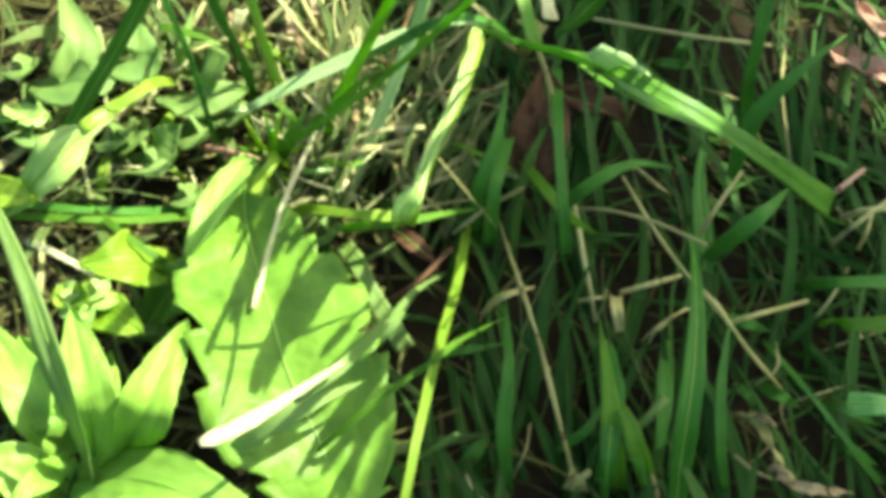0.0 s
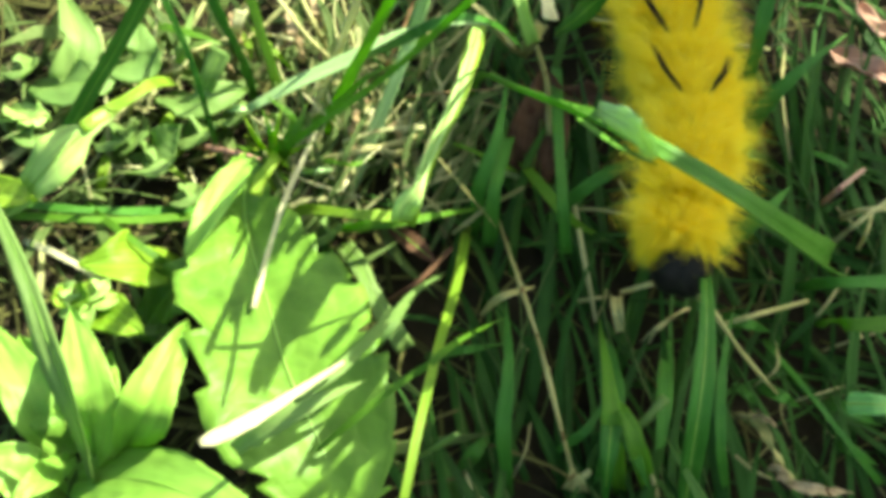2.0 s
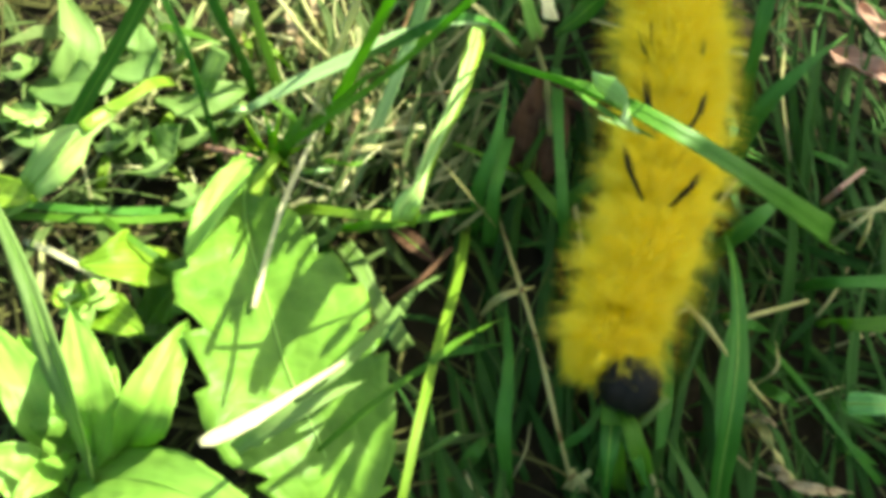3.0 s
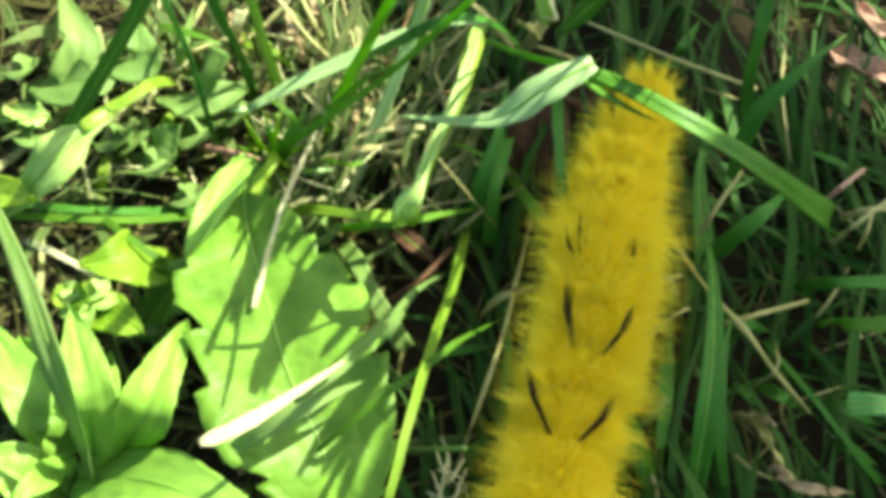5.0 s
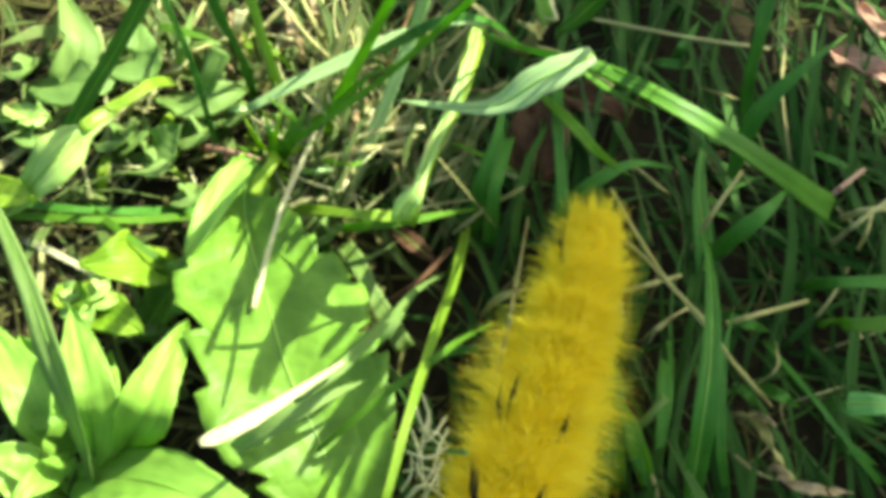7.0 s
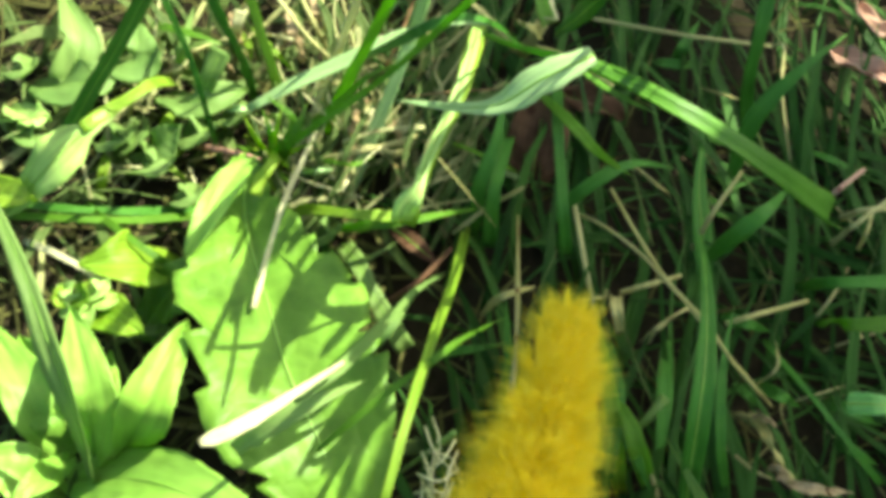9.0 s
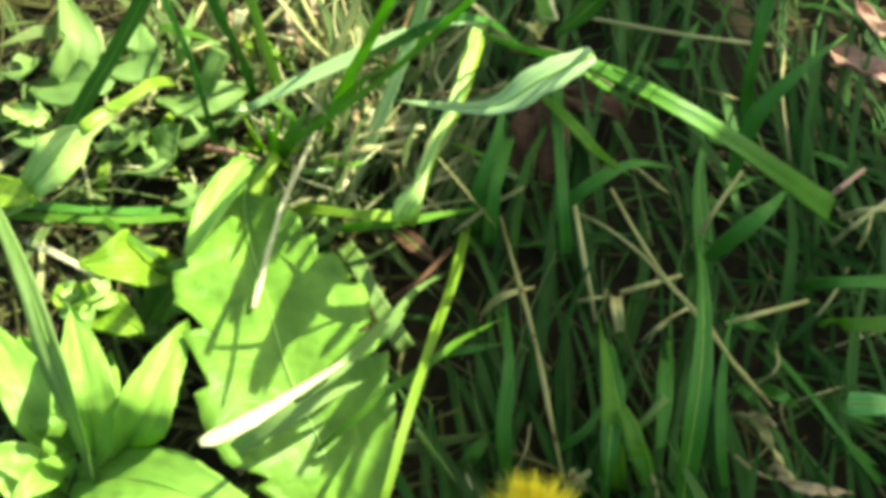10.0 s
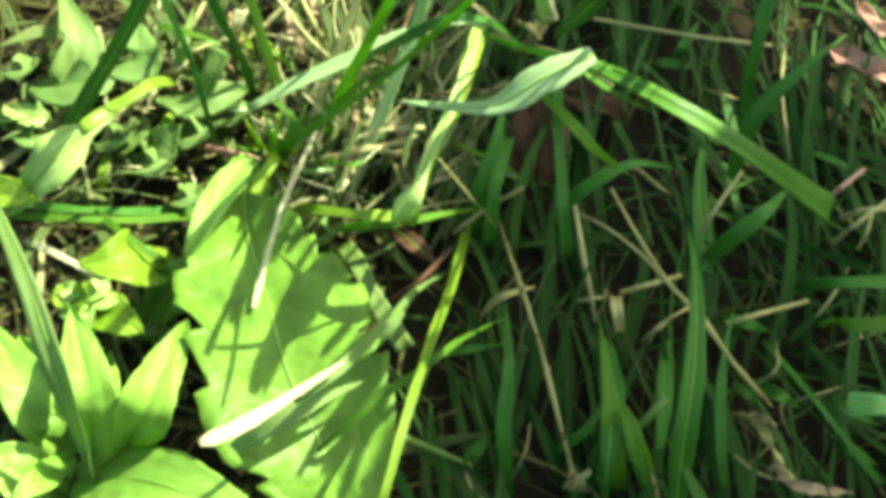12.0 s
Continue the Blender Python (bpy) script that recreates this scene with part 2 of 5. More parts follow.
def broad(bm, points, width, outline, teeth=0.0, count=9, along=44, roll=0.0, cup=0.15, wave=0.03, droop=0.0, seed=1, face=FACING):
    """A broad leaf along its midrib (mm), with an uneven or toothed margin, sunken midrib and side veins."""
    path = spline(points, along)
    uv = bm.loops.layers.uv.verify()
    across, tops, lows, at, run = 8, [], [], [], 0.0
    for k, c in enumerate(path):
        u = k / along
        tangent = (path[min(k + 1, along)] - path[max(k - 1, 0)]).normalized()
        side = tangent.cross(Matrix.Rotation(radians(roll), 3, tangent) @ face).normalized()
        up = side.cross(tangent).normalized()
        run += (c - path[max(k - 1, 0)]).length
        top, low, co = [], [], []
        for j in range(-across, across + 1):
            s = j / across
            saw = ((u * count + 0.37 * (j > 0) + 0.15 * math.sin(seed + 5 * u)) % 1.0)
            cut = teeth * (saw ** 1.4) * (0.55 + 0.45 * math.sin(seed * 3 + int(u * count) * 2.1 + (j > 0)))
            w = width / 2 * max(0.012, outline(u)) * (1 - cut * abs(s) ** 3) * (1 + 0.05 * math.sin(9 * u + seed + 2 * (j > 0)))
            lean = abs(s) * w * 0.35 * (teeth > 0)
            vein = abs(math.sin(math.pi * (u * count * 1.0 - abs(s) * 0.9)))
            lift = width * (cup * abs(s) ** 1.3 - cup * 0.35 * math.exp(-(s * 7) ** 2) + (0.014 if width > 9 else 0.028) * vein * (0.2 + abs(s)))
            lift += width * wave * math.sin(13 * u + 4.2 * s + seed) * (0.3 + abs(s)) - droop * u * u
            lift += 0.002 * width * noise.noise(Vector((c.x * 0.35 + s * w * 0.35, c.y * 0.35, seed))) * 6 * (0.3 + abs(s)) * (width > 9)
            p = c + side * (s * w) - tangent * lean * 0.5 + up * lift
            top.append(bm.verts.new(p * MM))
            low.append(bm.verts.new((p - up * (0.13 + 0.5 * math.exp(-(s * 9) ** 2))) * MM))
            co.append(((s + 1) / 2, run / 10))
        tops.append(top), lows.append(low), at.append(co)
    for k in range(along):
        for j in range(2 * across):
            for grid, flip in ((tops, False), (lows, True)):
                order = ((k, j), (k, j + 1), (k + 1, j + 1), (k + 1, j))
                order = order[::-1] if flip else order
                f = bm.faces.new([grid[a][b] for a, b in order])
                for loop, (a, b) in zip(f.loops, order):
                    loop[uv].uv = at[a][b]
        for j in (0, 2 * across):
            vs = (tops[k][j], tops[k + 1][j], lows[k + 1][j], lows[k][j])
            bm.faces.new(vs if j == 0 else vs[::-1])
    for k in (0, along):
        for j in range(2 * across):
            vs = (tops[k][j + 1], tops[k][j], lows[k][j], lows[k][j + 1])
            bm.faces.new(vs if k == 0 else vs[::-1])


def oval(u):
    return math.sin(math.pi * min(1, 0.04 + 0.96 * u ** 0.85)) ** 0.75


def spade(u):
    return min(1, (u * 3.2) ** 0.7) * (1 - u ** 3.0) ** 0.7


def tongue(u):
    """Narrow at its tip, widening to a broad blunt blade."""
    return float(np.interp(u, (0, 0.05, 0.2, 0.33, 0.45, 0.58, 0.77, 0.9, 1), (0.05, 0.2, 0.42, 0.64, 0.84, 0.98, 1.0, 0.74, 0.5)))


def grass_blade(points, width, material, label, shape="blade", roll=0.0, keel=0.22, name="grass_blade", wavy=0.0, twist=0.0, face=None):
    bm = bmesh.new()
    centre = ribbon(bm, points, width, shape, roll, keel, 16, 0.12, wavy, twist, face)
    blade = part(name, bm, material)
    if width > 1.8 and material not in (PALE, STRAW):
        rib = bmesh.new()
        tube(rib, centre[:-2], 0.1 + width * 0.02, 0.05, 16, 5)
        part("midrib", rib, RIB, blade)
    return tagged(blade, label, "grass blade" if name == "grass_blade" else name.replace("_", " "), name.replace("_", " ") + "s")


def straw(points, r0, r1, material, label, knots=()):
    bm = bmesh.new()
    tube(bm, points, r0, r1, 14, 6, knots)
    return tagged(part("straw", bm, material), label, "straw", "straws")


def herb_leaf(points, width, material, label, outline=oval, name="herb_leaf", **more):
    bm = bmesh.new()
    broad(bm, points, width, outline, **more)
    leaf = tagged(part(name, bm, material), label, "leaf", "herb leaves")
    rib = bmesh.new()
    sink = width * more.get("cup", 0.15) * 0.3
    tube(rib, [Vector(p) - FACING * sink for p in spline(points, 6)], width * (0.017 if width < 9 else 0.01), width * 0.006, 20, 6)
    part("midrib", rib, RIB, leaf)
    return leaf


def rooted(name, label, category, place, piece, leaves):
    """One plant: its leaves or blades are parts of it."""
    plant = tagged(new(name), label, category)
    plant.location = Vector(place) * MM
    for leaf in leaves:
        leaf.name, leaf.parent = piece, plant
        leaf.matrix_parent_inverse = Matrix.Translation(-plant.location)
        for key in ("category", "group"):
            if key in leaf:
                del leaf[key]
    return plant


# ---- ground ----
def ground():
    steps = sorted({round(s * v, 4) for s in (-1, 1) for v in [i * 0.003 for i in range(0, 31)] + [0.12, 0.2, 0.4, 1, 3, 10, 40, 150, 600, 2000]})
    bm = bmesh.new()
    grid = [[bm.verts.new((x, y, 0.0016 * noise.noise(Vector((x * 90, y * 90, 0))) + 0.0008 * noise.noise(Vector((x * 260, y * 260, 3))) - 0.001)) for x in steps] for y in steps]
    for i in range(len(steps) - 1):
        for j in range(len(steps) - 1):
            bm.faces.new((grid[i][j], grid[i][j + 1], grid[i + 1][j + 1], grid[i + 1][j]))
    return tagged(part("ground", bm, SOIL), "dark crumbly soil under grass and dead stalks", "ground", kind="structure")


ground()


def tangle(name, count, seed, material, label, area, height, length, width, lean, heading=(0, 360), hole=None, shape="blade"):
    """Loose or rooted blades scattered over an area (mm): x0, y0, x1, y1."""
    rnd = random.Random(seed)
    bm = bmesh.new()
    while count:
        x, y = rnd.uniform(area[0], area[2]), rnd.uniform(area[1], area[3])
        if hole and hole(x, y):
            continue
        count -= 1
        z, d, w = rnd.uniform(*height), rnd.uniform(*length), rnd.uniform(*width)
        a, up = radians(rnd.uniform(*heading)), math.sin(radians(rnd.uniform(*lean)))
        flat = math.sqrt(1 - up * up)
        bend = rnd.uniform(-0.35, 0.35)
        p0 = Vector((x, y, z))
        p1 = p0 + Vector((math.cos(a) * flat, math.sin(a) * flat, up)) * d * 0.5
        p2 = p1 + Vector((math.cos(a + bend) * flat, math.sin(a + bend) * flat, up * 0.3)) * d * 0.5
        ribbon(bm, (p0, p1, p2), w, shape, rnd.uniform(-50, 50), rnd.uniform(0.05, 0.4), 5, 0.08)
    return tagged(part(name, bm, material), label, "grass", kind="stuff")


def void(x, y):
    """Spots kept bare: dark soil to deepen the shade, and where dead leaves lie open."""
    return any((x - a) ** 2 + ((y - b) * 0.8) ** 2 < r * r for a, b, r in ((8.5, -5.5, 3.8), (29.2, -18.0, 5.0), (14.8, 20.9, 4.0), (43.4, 26.1, 5.0), (29.0, 25.0, 5.5), (0.8, -17.1, 3.6)))


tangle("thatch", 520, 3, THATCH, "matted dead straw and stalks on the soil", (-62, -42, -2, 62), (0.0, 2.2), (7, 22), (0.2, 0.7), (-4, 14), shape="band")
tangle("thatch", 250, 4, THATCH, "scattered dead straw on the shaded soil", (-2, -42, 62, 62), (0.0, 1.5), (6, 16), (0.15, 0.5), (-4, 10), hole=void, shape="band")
tangle("wan_growth", 330, 6, WAN, "short pale green growth among dead stalks", (-62, -42, -6, 62), (0.0, 1.5), (6, 16), (0.5, 1.8), (5, 50))

tangle("undergrowth", 400, 5, SHADED_UNDERGROWTH, "upright dark green grass in the shade", (0, -46, 62, 62), (0.0, 1.0), (12, 26), (0.4, 1.4), (6, 25), (66, 118), hole=void)
tangle("undergrowth", 190, 15, SHADED_UNDERGROWTH, "dark green grass lodged sideways in the shade", (22, -42, 62, 30), (0.0, 1.5), (9, 22), (0.3, 1.0), (2, 16), (292, 350), hole=void)
tangle("undergrowth", 380, 16, SHADED_UNDERGROWTH, "short tangled green grass between the stalks", (-3, -42, 62, 62), (0.0, 1.0), (6, 14), (0.25, 0.8), (6, 34), hole=void)

tangle("filaments", 110, 21, WAN, "thin pale grass filaments in the shade", (-2, -42, 62, 40), (0.5, 4.0), (7, 18), (0.12, 0.28), (0, 30), (55, 130), hole=void, shape="stem")
tangle("dry_grass", 40, 11, DRY, "bleached broken grass stalks in full sun", (-44, 2, 2, 46), (0.5, 4.5), (6, 18), (0.3, 0.8), (-6, 20), (20, 100), shape="band")
tangle("sprouts", 90, 24, WAN, "short sunlit green sprouts among dead stalks", (-17, 1, 1, 24), (2.0, 8.0), (5, 12), (0.3, 1.0), (0, 40), (30, 110))
tangle("dry_grass", 34, 25, DRY, "bleached shreds of grass in full sun", (-15, 3, 1, 24), (4.0, 9.0), (3, 9), (0.25, 0.7), (-10, 20), (0, 120), shape="band")
tangle("dry_grass", 30, 12, DRY, "bleached broken grass stalks in full sun", (-46, 4, 2, 46), (0.5, 4.0), (5, 13), (0.3, 0.9), (-6, 20), (100, 380), shape="band")


def outside(x, y):
    return -58 < x < 58 and -36 < y < 58


tangle("lawn", 5200, 7, LAWN, "green meadow grass all round", (-420, -420, 420, 420), (-0.5, 0.5), (14, 34), (0.9, 2.4), (25, 75), hole=outside)
tangle("meadow", 5000, 9, LAWN, "green meadow grass farther off", (-3000, -3000, 3000, 3000), (-2, 0), (60, 160), (5, 12), (25, 75), hole=lambda x, y: -400 < x < 400 and -400 < y < 400)


# ---- leafy herbs in the sun ----
herb_leaf(((-18.3, 9.9, 8.0), (-18.0, 3.9, 10.5), (-17.1, -0.7, 12.0), (-15.8, -5.3, 13.0), (-13.8, -10.5, 14.0), (-11.6, -17.9, 15.0), (-8.9, -22.7, 14.0), (-7.3, -26.3, 11.0)), 16.0, DANDELION, 'broad toothed bright green dandelion leaf streaked with grass shadows', tongue, teeth=0.27, count=11, cup=0.05, wave=0.02, along=130, name='dandelion_leaf', seed=2, face=Vector((0.24, -0.13, 0.96)))
rooted('herb_rosette', 'leafy light green herb rosette in full sun', 'herb', (-30, -20, 0), 'leaf', [
    herb_leaf(((-29.0, -19.5, 6.0), (-27.9, -18.9, 13.0), (-28.2, -16.1, 15.5), (-30.6, -9.5, 14.0)), 5.22, PALE_HERB, 'smooth oval light green herb leaf', oval, teeth=0.07, count=9, cup=0.05, wave=0.02, seed=3),
    herb_leaf(((-26.7, -19.5, 6.0), (-23.2, -20.1, 15.5), (-21.8, -16.9, 17.0), (-20.5, -11.9, 16.0)), 4.33, HERB, 'narrow oval yellow-green herb leaf with a midrib fold', oval, teeth=0.1, count=7, cup=0.08, wave=0.02, seed=4, face=SUNWARD),
    herb_leaf(((-31.7, -20.5, 4.0), (-23.9, -23.6, 12.0), (-17.7, -26.9, 16.0), (-11.5, -30.4, 17.0)), 5.84, PALE_HERB, 'broad bright green herb leaf catching full sun', oval, teeth=0.06, count=9, cup=0.04, wave=0.02, seed=5, face=SUNWARD),
    herb_leaf(((-31.1, -17.9, 4.0), (-31.7, -16.6, 8.0), (-33.7, -13.5, 8.0), (-37.8, -7.0, 4.0)), 5.26, PALE_HERB, 'oval grey-green herb leaf behind a blade', oval, cup=0.08, wave=0.03, seed=6),
    herb_leaf(((-32.0, -21.2, 2.0), (-33.2, -22.1, 8.0), (-35.4, -21.9, 10.0), (-38.4, -22.4, 10.0)), 4.96, PALE_HERB, 'broad green herb leaf at the foot of a blade', oval, teeth=0.07, count=8, cup=0.06, wave=0.03, seed=7),
    herb_leaf(((-32.5, -18.4, 5.0), (-33.6, -16.6, 9.0), (-35.7, -12.9, 10.0), (-39.6, -7.5, 8.0)), 4.6, PALE_HERB, 'broad pale herb leaf low in the rosette', oval, teeth=0.1, count=7, cup=0.05, wave=0.03, seed=71, face=SUNWARD),
    herb_leaf(((-29.8, -18.7, 7.0), (-27.9, -15.5, 10.0), (-28.0, -11.3, 10.0)), 2.6, HERB, 'small herb leaf low in the rosette', oval, teeth=0.12, count=6, cup=0.06, wave=0.03, seed=72, face=SUNWARD),
    herb_leaf(((-30.6, -19.7, 7.0), (-31.4, -23.7, 12.0), (-32.9, -25.9, 13.0)), 2.4, PALE_HERB, 'small herb leaf low in the rosette', oval, teeth=0.12, count=6, cup=0.06, wave=0.03, seed=73, face=SUNWARD)])
herb_leaf(((-24.4, 1.9, 2.0), (-26.0, -1.4, 8.0), (-28.2, -3.0, 11.0), (-31.6, -3.6, 11.0)), 6.39, BRIGHT, 'lobed yellow-green dandelion leaf', oval, teeth=0.3, count=5, cup=0.05, wave=0.04, seed=8)
rooted('young_shoot', 'yellow-green young shoot with a tuft of small leaves', 'herb', (-33, -4, 0), 'leaf', [
    herb_leaf(((-33.6, -2.9, 5.0), (-29.5, -7.8, 11.0), (-26.9, -10.0, 13.0), (-24.6, -11.3, 13.0)), 3.98, BRIGHT, 'small yellow-green leaf of a young shoot', oval, cup=0.07, wave=0.03, seed=9),
    herb_leaf(((-32.4, -4.4, 5.0), (-31.7, -7.5, 12.0), (-32.8, -7.8, 13.0)), 2.86, BRIGHT, 'tiny yellow-green leaf of a young shoot', oval, cup=0.1, wave=0.05, seed=10),
    herb_leaf(((-32.8, -5.3, 5.0), (-30.4, -8.1, 13.0), (-29.5, -7.6, 15.0)), 2.36, BRIGHT, 'tiny yellow-green leaf of a young shoot', oval, cup=0.1, wave=0.05, seed=11),
    herb_leaf(((-31.2, -5.8, 9.0), (-29.1, -7.3, 13.0), (-28.6, -5.8, 12.0)), 2.18, CREAM, 'tiny yellow-green leaf of a young shoot', oval, cup=0.12, wave=0.05, along=16, seed=60),
    herb_leaf(((-31.2, -6.1, 9.0), (-30.7, -9.0, 13.0), (-31.9, -9.1, 12.0)), 2.07, CREAM, 'tiny yellow-green leaf of a young shoot', oval, cup=0.12, wave=0.05, along=16, seed=61),
    herb_leaf(((-31.2, -5.8, 9.0), (-29.7, -9.5, 13.0), (-29.8, -10.5, 12.0)), 1.88, CREAM, 'tiny yellow-green leaf of a young shoot', oval, cup=0.12, wave=0.05, along=16, seed=62),
    herb_leaf(((-30.7, -5.8, 9.0), (-28.4, -8.1, 13.0), (-27.6, -7.5, 12.0)), 2.08, CREAM, 'tiny yellow-green leaf of a young shoot', oval, cup=0.12, wave=0.05, along=16, seed=63),
    herb_leaf(((-31.5, -5.8, 9.0), (-31.2, -7.4, 13.0), (-32.6, -6.1, 12.0)), 1.80, CREAM, 'tiny yellow-green leaf of a young shoot', oval, cup=0.12, wave=0.05, along=16, seed=64)])
herb_leaf(((-27.7, -5.4, 2.0), (-24.8, -4.6, 7.0), (-22.6, -3.5, 9.0), (-20.1, 0.1, 8.0)), 5.48, DANDELION, 'shaded lobed green dandelion leaf', oval, teeth=0.25, count=5, cup=0.06, wave=0.04, seed=12)
rooted('clover_herb', 'pale grey-green lobed herb in the grass', 'herb', (-37, 24, 0), 'leaf', [
    herb_leaf(((-39.0, 20.2, 2.0), (-37.2, 22.1, 6.0), (-36.7, 25.6, 8.0), (-39.6, 32.0, 8.0)), 4.9, GREY, 'pale lobed leaf of a clover-like herb', oval, teeth=0.95, count=3, cup=0.05, wave=0.025, seed=13, face=SUNWARD),
    herb_leaf(((-33.9, 25.4, 2.0), (-31.7, 23.6, 6.0), (-30.7, 23.7, 8.0), (-30.9, 27.1, 8.0)), 5.93, GREY, 'pale rounded herb leaf', oval, cup=0.05, wave=0.025, seed=14, face=SUNWARD),
    herb_leaf(((-42.5, 23.9, 2.0), (-38.1, 20.6, 6.0), (-34.5, 20.5, 7.0), (-32.3, 23.6, 6.0)), 5.33, GREY, 'pale lobed herb leaf half in shade', oval, teeth=0.3, count=4, cup=0.05, wave=0.025, seed=15, face=SUNWARD)])
herb_leaf(((-44.4, 20.9, 2.0), (-40.8, 16.7, 6.0), (-38.5, 16.4, 6.0)), 3.34, CREAM, 'withered pale leaf in grass', oval, cup=0.12, wave=0.05, seed=16, face=SUNWARD)
herb_leaf(((-28.9, 22.4, 2.0), (-25.4, 18.5, 6.0), (-22.5, 18.4, 7.0), (-19.4, 19.9, 6.0)), 4.73, GREY, 'pale folded herb leaf', oval, teeth=0.2, count=4, cup=0.05, wave=0.025, seed=18, face=SUNWARD)
herb_leaf(((-30.7, 13.8, 2.0), (-27.6, 12.9, 6.0), (-25.2, 14.1, 8.0)), 3.83, GREY, 'pale crumpled leaf in the grass', oval, cup=0.05, wave=0.025, seed=19, face=SUNWARD)
herb_leaf(((-17.2, 6.5, 13.0), (-18.6, 2.7, 14.5), (-20.1, -1.2, 15.0), (-21.7, -4.9, 14.0)), 3.0, PALE_HERB, 'pale glossy leaf lying over the dandelion leaf', spade, cup=0.08, wave=0.03, seed=20)
herb_leaf(((-45.1, 9.7, 4.0), (-40.1, 5.2, 9.0), (-37.1, 4.2, 10.0)), 3.63, BRIGHT, 'green leaf edge in the grass', oval, cup=0.1, wave=0.04, seed=21)
herb_leaf(((41.0, 28.1, 2.0), (41.9, 24.4, 5.0), (43.5, 22.1, 6.0), (46.0, 21.5, 5.0)), 2.9, ROSY, 'curled rosy-brown dead leaf', oval, cup=0.22, wave=0.1, teeth=0.2, count=3, seed=22)
herb_leaf(((45.1, 34.9, 2.0), (45.1, 29.0, 5.0), (46.7, 26.6, 6.0)), 2.0, ROSY, 'curled rosy-brown dead leaf', oval, cup=0.22, wave=0.1, seed=23)
herb_leaf(((11.8, 22.8, 2.0), (14.1, 20.4, 4.0), (16.0, 19.4, 4.0), (18.2, 19.1, 2.0)), 3.4, BROWN, 'curled brown dead leaf lying on the soil', oval, cup=0.2, wave=0.1, teeth=0.2, count=3, along=24, seed=26)
herb_leaf(((8.8, 11.7, 1.0), (9.3, 14.4, 4.0), (9.8, 17.1, 6.0), (10.3, 22.1, 6.0)), 6.13, BROWN, 'dull brown dead leaf lying on the soil', oval, cup=0.1, wave=0.05, seed=24)
herb_leaf(((-30.3, 12.4, 3.0), (-27.9, 11.2, 6.0), (-26.9, 13.7, 4.0)), 4.35, GREY, 'pale crumpled scrap of leaf in sunlight', oval, teeth=0.3, count=3, cup=0.18, wave=0.08, along=18, seed=31)
herb_leaf(((-26.0, 8.4, 3.0), (-24.2, 7.2, 6.0), (-23.7, 9.3, 4.0)), 2.67, GREY, 'pale crumpled scrap of leaf in sunlight', oval, teeth=0.3, count=3, cup=0.18, wave=0.08, along=18, seed=32)
herb_leaf(((-22.5, 18.3, 3.0), (-20.5, 16.9, 6.0), (-19.6, 19.4, 4.0)), 3.34, GREY, 'pale crumpled scrap of leaf in sunlight', oval, teeth=0.3, count=3, cup=0.18, wave=0.08, along=18, seed=33)
herb_leaf(((-25.9, 15.9, 3.0), (-23.8, 14.8, 6.0), (-22.8, 17.6, 4.0)), 3.86, GREY, 'pale crumpled scrap of leaf in sunlight', oval, teeth=0.3, count=3, cup=0.18, wave=0.08, along=18, seed=34)
herb_leaf(((-18.7, 16.9, 3.0), (-17.2, 15.3, 6.0), (-16.6, 17.6, 4.0)), 2.21, PALE, 'pale crumpled scrap of leaf in sunlight', oval, teeth=0.3, count=3, cup=0.18, wave=0.08, along=18, seed=35)
herb_leaf(((-30.4, 17.6, 3.0), (-30.3, 13.6, 6.0), (-31.6, 13.4, 4.0)), 3.29, GREY, 'pale crumpled scrap of leaf in sunlight', oval, teeth=0.3, count=3, cup=0.18, wave=0.08, along=18, seed=36)
herb_leaf(((-10.7, 9.4, 3.0), (-9.8, 8.8, 6.0), (-9.3, 11.7, 4.0)), 2.37, PALE, 'pale crumpled scrap of leaf in sunlight', oval, teeth=0.3, count=3, cup=0.18, wave=0.08, along=18, seed=37)
herb_leaf(((-8.2, 17.6, 3.0), (-7.1, 16.6, 6.0), (-6.2, 19.4, 4.0)), 2.22, PALE, 'pale crumpled scrap of leaf in sunlight', oval, teeth=0.3, count=3, cup=0.18, wave=0.08, along=18, seed=38)
herb_leaf(((-44.7, 24.6, 3.0), (-42.4, 22.8, 6.0), (-42.2, 25.3, 4.0)), 3.19, GREY, 'pale crumpled scrap of leaf in sunlight', oval, teeth=0.3, count=3, cup=0.18, wave=0.08, along=18, seed=39)
herb_leaf(((-34.1, 15.5, 3.0), (-31.8, 14.0, 6.0), (-31.1, 16.2, 4.0)), 3.52, GREY, 'pale crumpled scrap of leaf in sunlight', oval, teeth=0.3, count=3, cup=0.18, wave=0.08, along=18, seed=40)
herb_leaf(((-28.3, 24.6, 3.0), (-26.8, 23.1, 6.0), (-26.5, 25.6, 4.0)), 2.05, PALE, 'pale crumpled scrap of leaf in sunlight', oval, teeth=0.3, count=3, cup=0.18, wave=0.08, along=18, seed=41)
herb_leaf(((-19.7, 9.4, 3.0), (-20.6, 7.8, 6.0), (-22.4, 9.7, 4.0)), 3.21, GREY, 'pale crumpled scrap of leaf in sunlight', oval, teeth=0.3, count=3, cup=0.18, wave=0.08, along=18, seed=42)
herb_leaf(((-42.8, 16.9, 3.0), (-40.2, 14.0, 6.0), (-39.6, 14.8, 4.0)), 2.75, GREY, 'pale crumpled scrap of leaf in sunlight', oval, teeth=0.3, count=3, cup=0.18, wave=0.08, along=18, seed=43)
herb_leaf(((-13.3, 12.4, 3.0), (-11.8, 10.6, 6.0), (-10.7, 12.4, 4.0)), 2.71, GREY, 'pale crumpled scrap of leaf in sunlight', oval, teeth=0.3, count=3, cup=0.18, wave=0.08, along=18, seed=44)
